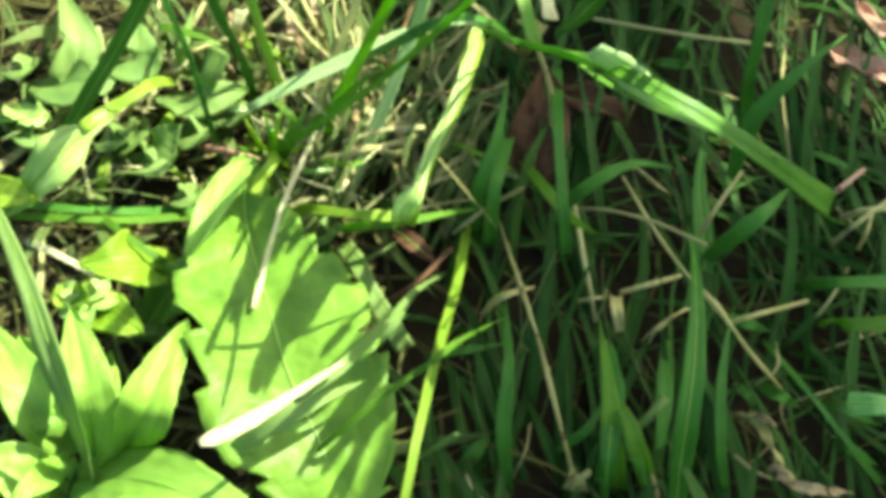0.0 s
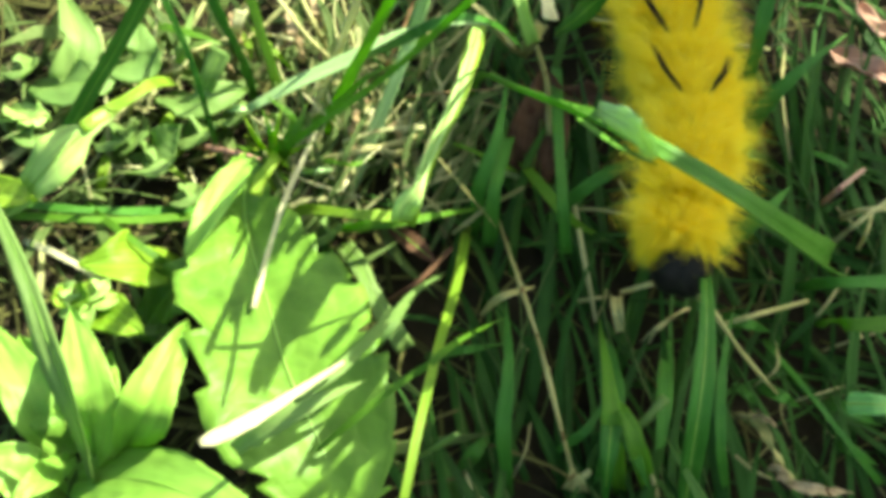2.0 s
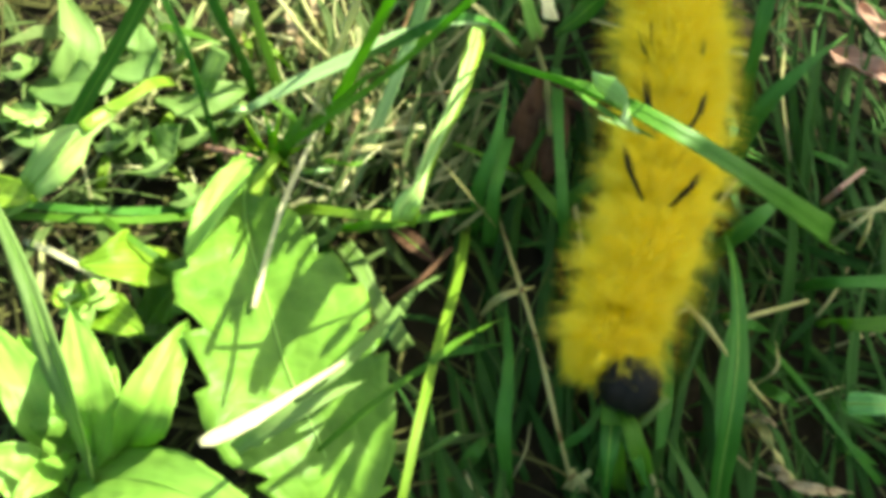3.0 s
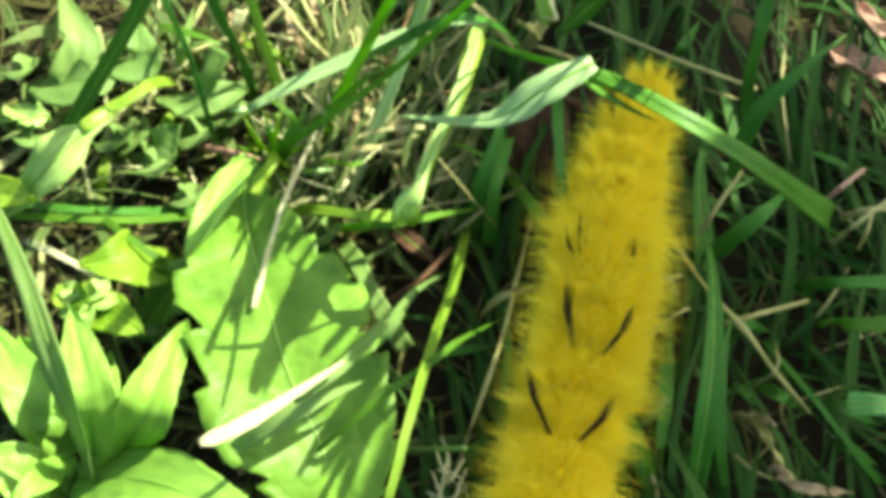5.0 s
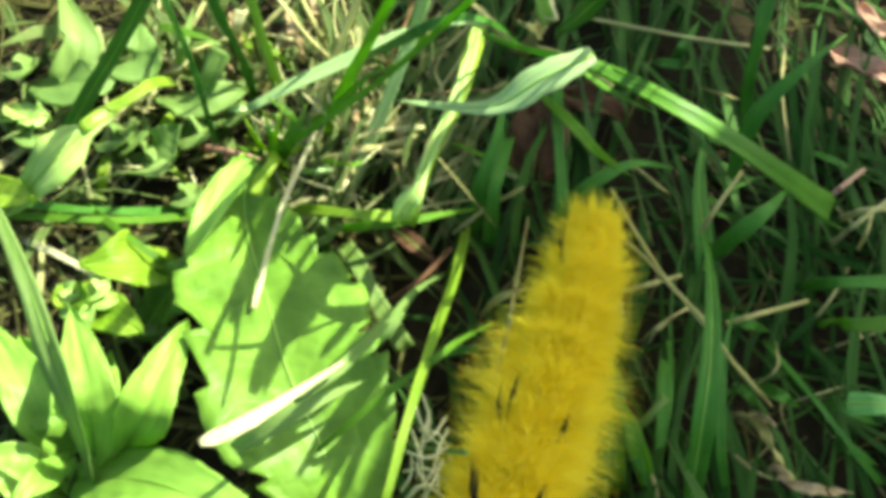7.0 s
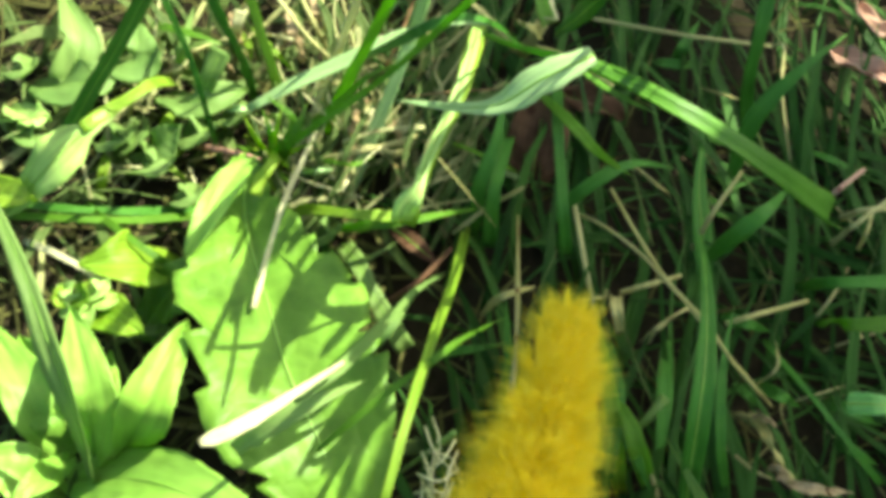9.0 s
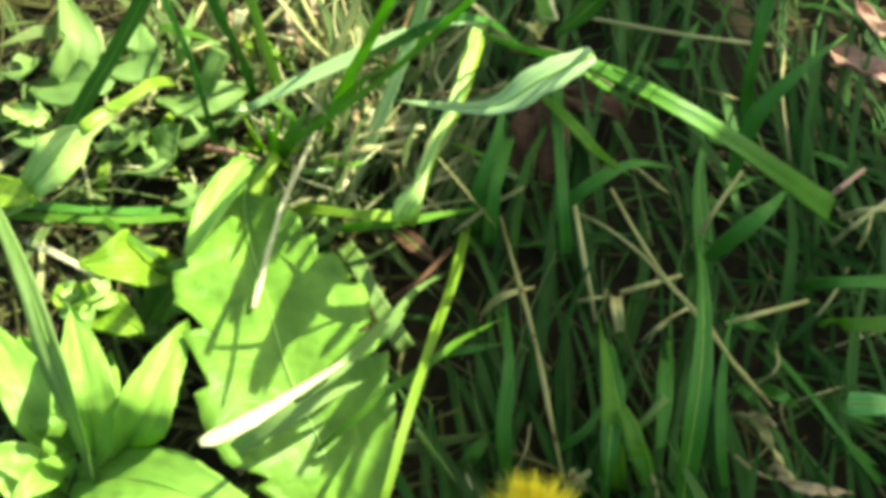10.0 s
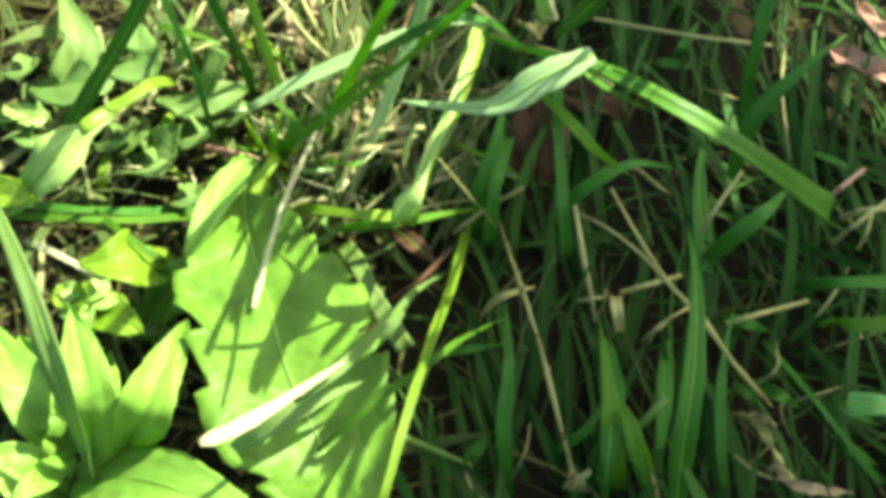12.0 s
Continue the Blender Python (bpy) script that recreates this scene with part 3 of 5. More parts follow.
herb_leaf(((-4.8, 17.6, 3.0), (-3.4, 15.7, 6.0), (-2.2, 17.6, 4.0)), 2.21, PALE, 'pale crumpled scrap of leaf in sunlight', oval, teeth=0.3, count=3, cup=0.18, wave=0.08, along=18, seed=45)
herb_leaf(((-12.0, 4.1, 3.0), (-10.7, 3.2, 6.0), (-9.9, 5.4, 4.0)), 2.73, GREY, 'pale crumpled scrap of leaf in sunlight', oval, teeth=0.3, count=3, cup=0.18, wave=0.08, along=18, seed=46)

# ---- grass blades in the sun ----
grass_blade(((-29.6, -22.1, 1.0), (-28.2, -21.3, 14.0), (-29.4, -17.5, 20.0), (-32.4, -10.3, 23.0), (-39.5, 2.2, 22.0)), 2.46, GREY, 'broad grey-green grass blade leaning over the herbs', keel=0.3, roll=-62, twist=66)
paddle_leaf = grass_blade(((-41.5, 5.6, 5.0), (-35.9, 6.0, 12.0), (-33.4, 8.4, 13.0), (-31.4, 10.7, 13.0), (-29.4, 13.9, 12.0)), 4.5, CREAM, 'short wide sunlit leaf blade with a pale half', shape='paddle', keel=0.15, face=SUNWARD)
paddle_stalk = grass_blade(((-32.6, 9.5, 13.6), (-30.7, 12.0, 12.9), (-28.7, 13.6, 13.0), (-27.2, 16.0, 12.0), (-26.4, 19.5, 8.0)), 1.35, BRIGHT, 'yellow-green stalk', shape='band', keel=0.3, name='stalk', face=SUNWARD)
paddle_stalk.parent = paddle_leaf
del paddle_stalk["category"], paddle_stalk["group"]
grass_blade(((-39.2, 14.5, 1.0), (-33.4, 13.7, 12.0), (-27.9, 11.9, 22.0), (-22.1, 8.8, 34.0), (-18.1, 6.0, 44.0)), 1.84, DEEP, 'dark green upright grass blade', shape='band')
grass_blade(((-16.8, 22.5, 1.0), (-16.6, 20.1, 8.0), (-16.3, 15.6, 20.0), (-16.1, 12.0, 32.0), (-15.0, 7.7, 46.0)), 1.15, GREY, 'bright green upright grass blade', shape='band')
grass_blade(((-12.3, 17.4, 1.0), (-9.6, 15.5, 11.0), (-6.7, 13.6, 20.0), (-2.8, 9.4, 34.0), (0.2, 2.6, 50.0)), 1.19, LUSH, 'olive green upright grass blade', shape='band')
grass_blade(((-22.1, 13.8, 1.0), (-21.9, 12.4, 12.0), (-22.7, 14.1, 18.0), (-24.6, 16.6, 24.0)), 0.61, DEEP, 'thin dark upright grass blade', shape='band')
grass_blade(((-19.3, 21.7, 1.0), (-19.4, 20.2, 10.0), (-20.1, 19.2, 16.0), (-21.6, 19.8, 22.0)), 0.94, DEEP, 'thin dark upright grass blade', shape='band')
grass_blade(((-45.3, 7.8, 2.0), (-35.4, 3.4, 8.0), (-29.2, 3.1, 8.0), (-23.4, 6.3, 4.0)), 0.9, FRESH, 'long green grass blade lying across the herbs', shape='band')
grass_blade(((-45.1, 9.7, 2.0), (-36.7, 6.5, 5.0), (-30.2, 6.1, 5.0), (-24.0, 7.6, 3.0)), 0.96, DEEP, 'long dark green grass blade lying across the herbs', shape='band')
grass_blade(((-35.1, 9.0, 2.0), (-29.5, 1.2, 10.0), (-24.8, -2.0, 9.0), (-23.8, -0.5, 4.0)), 0.80, FRESH, 'thin green blade crossing a leaf', shape='band')
grass_blade(((-40.4, 4.8, 2.0), (-34.8, -0.5, 8.0), (-30.6, -3.5, 9.0), (-29.6, -3.5, 4.0)), 0.70, PALE, 'thin pale stalk among herbs', shape='band')
grass_blade(((-18.8, 15.1, 9.0), (-14.2, 16.6, 11.0), (-8.7, 18.6, 12.5), (-3.4, 20.8, 13.5), (0.9, 22.2, 13.5), (5.8, 22.9, 12.0)), 1.40, MINT, 'grey-green blade arching over the grass', keel=0.3, face=SUNWARD)
grass_blade(((-10.7, 24.5, 4.0), (-3.9, 8.7, 26.0), (0.3, 6.7, 31.0), (3.8, 7.3, 30.0), (7.4, 14.7, 18.0)), 0.97, DEEP, 'dark green blade arching over the grass')
grass_blade(((-18.5, 13.1, 2.0), (-11.8, 5.5, 18.0), (-4.2, 3.8, 28.0), (2.5, -0.7, 42.0), (6.8, -2.0, 50.0)), 0.62, FRESH, 'long slender blade running up through the grass', shape='band')
grass_blade(((-14.0, 16.3, 1.0), (-11.9, 18.8, 7.0), (-10.0, 20.2, 12.0), (-7.4, 20.4, 20.0), (-5.0, 21.2, 30.0)), 1.05, PALE, 'pale dry upright stalk', shape='band', face=SUNWARD)
grass_blade(((-10.7, 7.4, 1.0), (-7.5, 11.5, 7.0), (-4.7, 14.6, 13.0), (-2.0, 17.6, 20.0), (0.3, 18.5, 30.0)), 1.42, MINT, 'slender grey-green grass blade', shape='band', face=SUNWARD)
grass_blade(((-15.3, 18.1, 1.0), (-9.5, 12.1, 14.0), (-6.1, 10.4, 20.0), (-3.2, 13.4, 18.0)), 0.6, FRESH, 'green blade among dry stalks')
sheathed_stem = grass_blade(((3.9, 27.1, 8.0), (2.6, 11.3, 22.0), (0.9, 4.6, 22.0), (-1.4, 0.7, 19.0), (-3.5, -1.3, 14.0)), 2.43, BRIGHT, 'sunlit yellow-green grass stem with a swollen sheath', shape='swell', keel=0.35, face=SUNWARD)
stem_sheath = grass_blade(((3.0, 13.6, 22.2), (2.2, 9.0, 23.2), (0.8, 4.6, 23.0), (-0.4, 1.8, 22.4), (-1.6, -1.0, 21.6), (-2.0, -2.8, 21.4), (-2.8, -3.6, 20.6), (-3.4, -4.0, 18.6)), 2.2, CREAM, 'swollen pale sheath', shape='bulb', keel=0.1, name='sheath', face=SUNWARD)
stem_sheath.parent = sheathed_stem
del stem_sheath["category"], stem_sheath["group"]
grass_blade(((-15.5, 7.8, 3.0), (-11.4, 2.9, 10.0), (-7.2, 1.1, 12.0), (-3.5, 1.5, 11.0)), 1.19, BRIGHT, 'bright green sheath joined to a stem', shape='band')
grass_blade(((-11.1, 5.9, 2.0), (-7.3, 1.8, 9.0), (-3.2, 1.1, 11.0), (0.8, 3.3, 9.0), (5.2, 8.0, 3.0)), 1.00, FRESH, 'bright green slender blade')
bright_stem = grass_blade(((2.4, 6.7, 2.0), (0.8, -6.4, 13.0), (-1.0, -16.0, 20.0), (-2.6, -23.4, 23.0), (-4.3, -29.8, 22.0)), 0.94, BRIGHT, 'sunlit yellow-green grass stem', shape='stem', keel=0.4)
grass_blade(((-2.1, -18.6, 20.0), (-0.4, -17.6, 21.0), (1.6, -14.4, 18.0), (5.8, -5.8, 6.0)), 0.61, FRESH, 'short green side blade of a stem')
grass_blade(((-9.5, -23.0, 16.0), (-6.0, -21.2, 19.0), (-1.9, -18.2, 20.0), (-0.6, -17.5, 20.0)), 0.62, FRESH, 'green blade crossing the dandelion leaf')
grass_blade(((-16.3, -26.9, 26.5), (-14.2, -25.9, 26.5), (-11.8, -24.1, 26.0), (-7.0, -20.0, 25.0)), 1.08, PALE, 'bleached dry blade lying on the dandelion leaf', shape='taper', keel=0.25)
grass_blade(((-10.6, -22.2, 23.0), (-8.2, -20.5, 23.5), (-6.2, -17.5, 22.0), (-4.2, -12.6, 18.0), (-2.1, -7.1, 13.0), (0.0, -3.4, 9.0)), 0.95, GREY, 'dull green dry blade end lying on the dandelion leaf', shape='blade')
grass_blade(((-16.9, -23.3, 15.0), (-13.1, -22.5, 19.0), (-9.3, -20.7, 20.0), (-5.8, -18.0, 18.0)), 1.58, GREY, 'grey-green blade lying under a bleached blade')
grass_blade(((-6.7, -13.4, 12.0), (-4.3, -11.8, 15.0), (-2.6, -7.0, 12.0), (0.3, 0.1, 4.0)), 0.96, GREY, 'thin grey-green blade in sunlight')
grass_blade(((-16.3, 1.8, 14.0), (-15.9, 3.1, 14.5), (-15.2, 3.9, 15.0), (-14.6, 6.1, 14.0), (-14.4, 9.0, 8.0)), 1.25, BRIGHT, 'yellow-green leaf stalk in sun', shape='band', face=SUNWARD)
grass_blade(((-15.4, -10.0, 15.0), (-14.9, -6.5, 15.0), (-14.1, -3.3, 16.0), (-13.2, 0.7, 16.0), (-12.1, 13.5, 8.0)), 0.52, PALE, 'thin bleached stalk in sunlight', shape='band', face=SUNWARD)
rooted('tussock', 'small tussock of slender green grass shoots', 'grass', (-17, 13, 0), 'shoot', [
    grass_blade(((-18.8, 13.1, 2.0), (-15.1, 7.5, 12.0), (-13.2, 8.3, 16.0), (-15.5, 9.6, 18.0)), 1.10, FRESH, 'young green shoot of grass'),
    grass_blade(((-16.5, 13.1, 2.0), (-14.0, 6.4, 14.0), (-12.6, 6.1, 18.0), (-11.8, 8.9, 18.0)), 0.78, FRESH, 'young green shoot of grass'),
    grass_blade(((-16.6, 12.5, 4.0), (-16.8, 8.0, 14.0), (-17.6, 8.5, 17.0)), 0.56, BRIGHT, 'slender green shoot of a grass tussock'),
    grass_blade(((-16.6, 12.5, 4.0), (-15.3, 7.6, 15.0), (-15.8, 8.3, 18.0)), 0.55, FRESH, 'slender green shoot of a grass tussock'),
    grass_blade(((-16.6, 12.5, 4.0), (-14.7, 7.0, 16.0), (-13.8, 7.8, 19.0)), 0.55, BRIGHT, 'slender green shoot of a grass tussock'),
    grass_blade(((-16.6, 12.5, 4.0), (-13.3, 7.1, 15.0), (-11.9, 7.4, 18.0)), 0.55, FRESH, 'slender green shoot of a grass tussock'),
    grass_blade(((-16.6, 12.5, 4.0), (-15.0, 7.5, 9.0), (-13.3, 4.1, 12.0)), 0.58, BRIGHT, 'slender green shoot of a grass tussock'),
    grass_blade(((-16.6, 12.5, 4.0), (-16.1, 7.7, 9.0), (-16.6, 4.4, 12.0)), 0.58, FRESH, 'slender green shoot of a grass tussock'),
    grass_blade(((-16.6, 12.5, 4.0), (-13.6, 7.2, 13.0), (-11.1, 6.1, 16.0)), 0.56, BRIGHT, 'slender green shoot of a grass tussock'),
    grass_blade(((-16.6, 12.5, 4.0), (-17.2, 8.5, 11.0), (-18.9, 7.3, 14.0)), 0.57, FRESH, 'slender green shoot of a grass tussock')])
grass_blade(((-9.6, 3.8, 3.0), (-7.6, -1.1, 7.0), (-6.0, -4.6, 7.0), (-3.3, -7.6, 3.0)), 1.81, GREY, 'pale sheath lying in shade', shape='band')
grass_blade(((-12.2, 5.1, 2.0), (-9.5, -1.1, 6.0), (-7.3, -5.0, 6.0)), 1.34, DEEP, 'dark blade beside the dandelion leaf', shape='band')
grass_blade(((-32.1, 32.5, 2.0), (-25.4, 22.4, 12.0), (-21.2, 20.1, 13.0)), 0.98, FRESH, 'bright green short blade')
grass_blade(((-25.6, 19.1, 2.0), (-23.2, 19.0, 8.0), (-21.5, 20.8, 11.0)), 2.22, GREY, 'pale grass blade in sunlight', shape='band')
grass_blade(((-22.4, 29.3, 2.0), (-21.1, 26.8, 7.0), (-20.5, 27.7, 9.0)), 1.27, PALE, 'pale rosy dry stub', shape='band')

# ---- dead stalks in the sun ----
straw(((-13.2, 12.2, 4.0), (-9.3, 10.5, 8.0), (-5.5, 10.8, 9.0), (-1.1, 15.6, 5.0)), 0.42, 0.21, STRAW, 'forked dry straw in sunlight')
straw(((-10.8, 13.0, 4.0), (-7.1, 10.6, 9.0), (-4.5, 10.7, 8.0), (-3.5, 13.5, 5.0)), 0.32, 0.21, STRAW, 'broken dry straw in sunlight')
straw(((-25.0, 15.3, 3.0), (-20.8, 11.7, 7.0), (-16.9, 10.7, 7.0), (-14.8, 13.8, 3.0)), 0.32, 0.24, ROSY, 'rosy dry straw in sunlight')
straw(((-17.0, 27.9, 12.0), (-13.6, 23.8, 10.0), (-10.7, 24.5, 4.0)), 0.25, 0.22, STRAW, 'thin dry straw lying in the grass')
straw(((-14.5, 29.1, 10.0), (-12.8, 26.3, 8.0), (-11.5, 27.0, 2.0)), 0.29, 0.20, STRAW, 'thin dry straw lying in the grass')
straw(((-13.0, 31.6, 9.0), (-12.1, 28.0, 7.0), (-12.2, 28.5, 2.0)), 0.40, 0.29, STRAW, 'thin dry straw lying in the grass')
straw(((-2.6, 27.7, 3.0), (-0.5, 19.7, 8.0), (0.3, 17.0, 7.0), (0.9, 18.0, 2.0)), 0.19, 0.17, STRAW, 'thin dry straw lying in the grass')
straw(((-4.8, 16.6, 2.0), (-0.8, 17.6, 8.0), (2.6, 24.1, 8.0), (4.0, 33.2, 3.0)), 0.20, 0.14, STRAW, 'thin dry straw lying in the grass')
straw(((-10.9, 10.4, 1.0), (-9.6, 13.0, 5.0), (-7.9, 16.3, 7.0), (-5.5, 23.1, 3.0)), 0.22, 0.17, STRAW, 'thin dry straw lying in the grass')
straw(((-14.4, 29.5, 1.0), (-8.6, 25.1, 6.6), (-5.2, 30.9, 2.6)), 0.11, 0.09, PALE, 'thin bleached stalk in the sunlit tangle')
straw(((-10.6, 32.8, 5.2), (-8.5, 21.0, 11.2), (-6.6, 17.3, 7.2)), 0.11, 0.10, STRAW, 'thin bleached stalk in the sunlit tangle')
grass_blade(((0.1, 15.8, 1.0), (4.0, 10.9, 5.6), (8.1, 12.2, 1.6)), 0.74, MINT, 'slender green blade among dry stalks', shape='stem')
straw(((-2.1, 14.3, 5.6), (1.4, 4.8, 11.6), (4.8, 2.7, 7.6)), 0.11, 0.07, STRAW, 'thin bleached stalk in the sunlit tangle')
straw(((-10.5, 29.6, 1.0), (-5.2, 23.1, 6.5), (-0.7, 24.8, 2.5)), 0.15, 0.07, STRAW, 'thin bleached stalk in the sunlit tangle')
grass_blade(((-3.9, 25.1, 4.7), (-1.3, 23.5, 10.7), (1.6, 30.1, 6.7)), 0.51, LUSH, 'slender green blade among dry stalks', shape='stem')
straw(((-8.8, 8.0, 6.4), (-7.1, 6.5, 12.4), (-5.5, 11.5, 8.4)), 0.08, 0.09, PALE, 'thin bleached stalk in the sunlit tangle')
straw(((-0.3, 13.7, 1.0), (3.0, 8.7, 5.4), (6.1, 10.1, 1.4)), 0.14, 0.06, TWIG, 'thin bleached stalk in the sunlit tangle')
grass_blade(((-3.6, 9.3, 1.0), (-2.7, 11.8, 4.1), (-0.7, 17.3, 1.0)), 0.56, MINT, 'slender green blade among dry stalks', shape='stem')
straw(((-0.3, 8.5, 1.0), (1.5, 8.3, 4.6), (2.8, 13.8, 1.0)), 0.14, 0.06, TWIG, 'thin bleached stalk in the sunlit tangle')
straw(((-15.1, 20.2, 7.0), (-11.5, 12.2, 13.0), (-9.8, 12.8, 9.0)), 0.12, 0.06, PALE, 'thin bleached stalk in the sunlit tangle')
grass_blade(((-8.6, 27.3, 1.0), (-6.6, 30.0, 4.3), (-4.3, 37.8, 1.0)), 0.66, MINT, 'slender green blade among dry stalks', shape='stem')
straw(((-3.7, 18.3, 6.9), (0.5, 14.1, 12.9), (5.0, 17.7, 8.9)), 0.13, 0.09, TWIG, 'thin bleached stalk in the sunlit tangle')
straw(((-0.9, 15.3, 3.9), (0.5, 14.3, 9.9), (1.3, 22.3, 5.9)), 0.11, 0.08, TWIG, 'thin bleached stalk in the sunlit tangle')
grass_blade(((-11.5, 10.8, 6.7), (-8.0, 6.0, 12.7), (-6.6, 9.8, 8.7)), 0.46, LUSH, 'slender green blade among dry stalks', shape='stem')
straw(((-9.5, 13.6, 2.2), (-6.0, 13.6, 8.2), (-3.0, 21.4, 4.2)), 0.16, 0.07, STRAW, 'thin bleached stalk in the sunlit tangle')
straw(((-18.7, 13.6, 3.0), (-11.9, 6.5, 9.0), (-7.7, 7.7, 5.0)), 0.09, 0.08, PALE, 'thin bleached stalk in the sunlit tangle')
grass_blade(((-0.1, 16.3, 3.4), (1.4, 13.9, 9.4), (3.1, 19.2, 5.4)), 0.63, GREY, 'slender green blade among dry stalks', shape='stem')
straw(((-17.3, 25.3, 1.0), (-11.0, 21.7, 4.8), (-5.7, 24.4, 1.0)), 0.10, 0.11, STRAW, 'thin bleached stalk in the sunlit tangle')
straw(((-10.7, 20.6, 1.3), (-5.4, 10.7, 7.3), (-2.3, 10.0, 3.3)), 0.15, 0.10, STRAW, 'thin bleached stalk in the sunlit tangle')
grass_blade(((-14.7, 11.7, 3.0), (-11.6, 8.0, 9.0), (-9.2, 11.0, 5.0)), 0.48, MINT, 'slender green blade among dry stalks', shape='stem')
straw(((-12.0, 23.2, 3.8), (-10.8, 15.5, 9.8), (-9.6, 14.6, 5.8)), 0.12, 0.09, PALE, 'thin bleached stalk in the sunlit tangle')
straw(((-7.2, 21.6, 3.6), (-4.3, 23.6, 9.6), (-2.3, 35.3, 5.6)), 0.16, 0.09, TWIG, 'thin bleached stalk in the sunlit tangle')
grass_blade(((-1.2, 17.1, 2.0), (2.6, 11.1, 8.0), (7.3, 11.3, 4.0)), 0.54, LUSH, 'slender green blade among dry stalks', shape='stem')
straw(((-2.4, 21.2, 6.5), (-1.7, 20.7, 12.5), (-0.3, 28.0, 8.5)), 0.14, 0.10, STRAW, 'thin bleached stalk in the sunlit tangle')
straw(((-14.8, 15.5, 1.0), (-12.7, 16.9, 4.2), (-9.9, 21.6, 1.0)), 0.15, 0.10, PALE, 'thin bleached stalk in the sunlit tangle')
straw(((-19.7, 31.1, 1.9), (-15.7, 25.9, 6.9), (-13.9, 28.5, 2.9)), 0.13, 0.11, PALE, 'thin bleached stalk in the sunlit tangle')
grass_blade(((-20.4, 30.6, 3.3), (-16.9, 23.2, 8.3), (-15.3, 23.7, 4.3)), 0.72, BRIGHT, 'short pale blade in the sunlit tangle', keel=0.3)
straw(((-29.4, 27.3, 1.7), (-25.0, 24.6, 6.7), (-22.9, 29.7, 2.7)), 0.22, 0.11, STRAW, 'thin bleached stalk in the sunlit tangle')
grass_blade(((-28.6, 13.9, 1.0), (-26.3, 13.4, 4.1), (-24.9, 17.4, 1.0)), 0.86, BRIGHT, 'short pale blade in the sunlit tangle', keel=0.3)
straw(((-25.9, 14.7, 1.0), (-22.9, 13.2, 4.1), (-21.4, 16.3, 1.0)), 0.22, 0.14, STRAW, 'thin bleached stalk in the sunlit tangle')
grass_blade(((-18.4, 19.4, 1.0), (-16.5, 17.1, 5.3), (-15.5, 21.3, 1.3)), 1.16, GREY, 'short pale blade in the sunlit tangle', keel=0.3)
straw(((-21.6, 26.9, 3.7), (-19.4, 24.5, 8.7), (-18.4, 30.0, 4.7)), 0.11, 0.10, STRAW, 'thin bleached stalk in the sunlit tangle')
grass_blade(((-21.8, 32.1, 1.0), (-19.9, 26.1, 5.4), (-20.3, 27.4, 1.4)), 0.78, BRIGHT, 'short pale blade in the sunlit tangle', keel=0.3)
straw(((-19.6, 18.5, 3.8), (-15.8, 12.4, 8.8), (-14.2, 13.1, 4.8)), 0.17, 0.12, PALE, 'thin bleached stalk in the sunlit tangle')
grass_blade(((-22.4, 19.9, 3.2), (-19.6, 15.9, 8.2), (-18.5, 19.1, 4.2)), 0.79, MINT, 'short pale blade in the sunlit tangle', keel=0.3)
straw(((-34.0, 14.3, 1.0), (-29.9, 10.9, 5.5), (-28.2, 13.6, 1.5)), 0.15, 0.10, PALE, 'thin bleached stalk in the sunlit tangle')
grass_blade(((-34.1, 9.8, 1.0), (-32.9, 11.7, 4.8), (-33.6, 19.1, 1.0)), 1.09, BRIGHT, 'short pale blade in the sunlit tangle', keel=0.3)
straw(((-34.1, 21.3, 1.0), (-29.3, 18.5, 4.9), (-27.4, 21.9, 1.0)), 0.15, 0.09, STRAW, 'thin bleached stalk in the sunlit tangle')
grass_blade(((-29.6, 29.9, 1.0), (-24.1, 26.1, 5.8), (-21.6, 30.0, 1.8)), 1.00, GREY, 'short pale blade in the sunlit tangle', keel=0.3)
straw(((-36.4, 15.9, 2.3), (-32.5, 15.0, 7.3), (-31.2, 20.9, 3.3)), 0.18, 0.10, STRAW, 'thin bleached stalk in the sunlit tangle')
grass_blade(((-20.0, 17.2, 2.3), (-17.0, 9.6, 7.3), (-15.9, 8.6, 3.3)), 0.74, BRIGHT, 'short pale blade in the sunlit tangle', keel=0.3)
straw(((-25.9, 14.8, 1.0), (-24.2, 10.4, 4.2), (-24.1, 10.6, 1.0)), 0.11, 0.12, PALE, 'thin bleached stalk in the sunlit tangle')
grass_blade(((-29.3, 17.7, 1.5), (-26.7, 16.2, 6.5), (-27.2, 21.7, 2.5)), 1.11, BRIGHT, 'short pale blade in the sunlit tangle', keel=0.3)
straw(((-37.0, 24.2, 3.5), (-32.1, 22.9, 8.5), (-31.0, 29.5, 4.5)), 0.17, 0.09, PALE, 'thin bleached stalk in the sunlit tangle')
grass_blade(((-30.4, 16.9, 1.0), (-26.3, 10.9, 5.5), (-24.3, 11.0, 1.5)), 0.81, BRIGHT, 'short pale blade in the sunlit tangle', keel=0.3)
straw(((-32.5, 19.2, 1.5), (-30.4, 18.5, 6.5), (-31.1, 25.1, 2.5)), 0.20, 0.12, STRAW, 'thin bleached stalk in the sunlit tangle')
grass_blade(((-27.3, 23.5, 3.7), (-25.8, 23.9, 8.7), (-26.3, 32.4, 4.7)), 1.20, GREY, 'short pale blade in the sunlit tangle', keel=0.3)
straw(((38.5, 9.7, 1.0), (38.8, 6.4, 3.2), (41.5, 6.1, 1.0)), 0.14, 0.11, STRAW, 'thin dry stalk lying in shade')
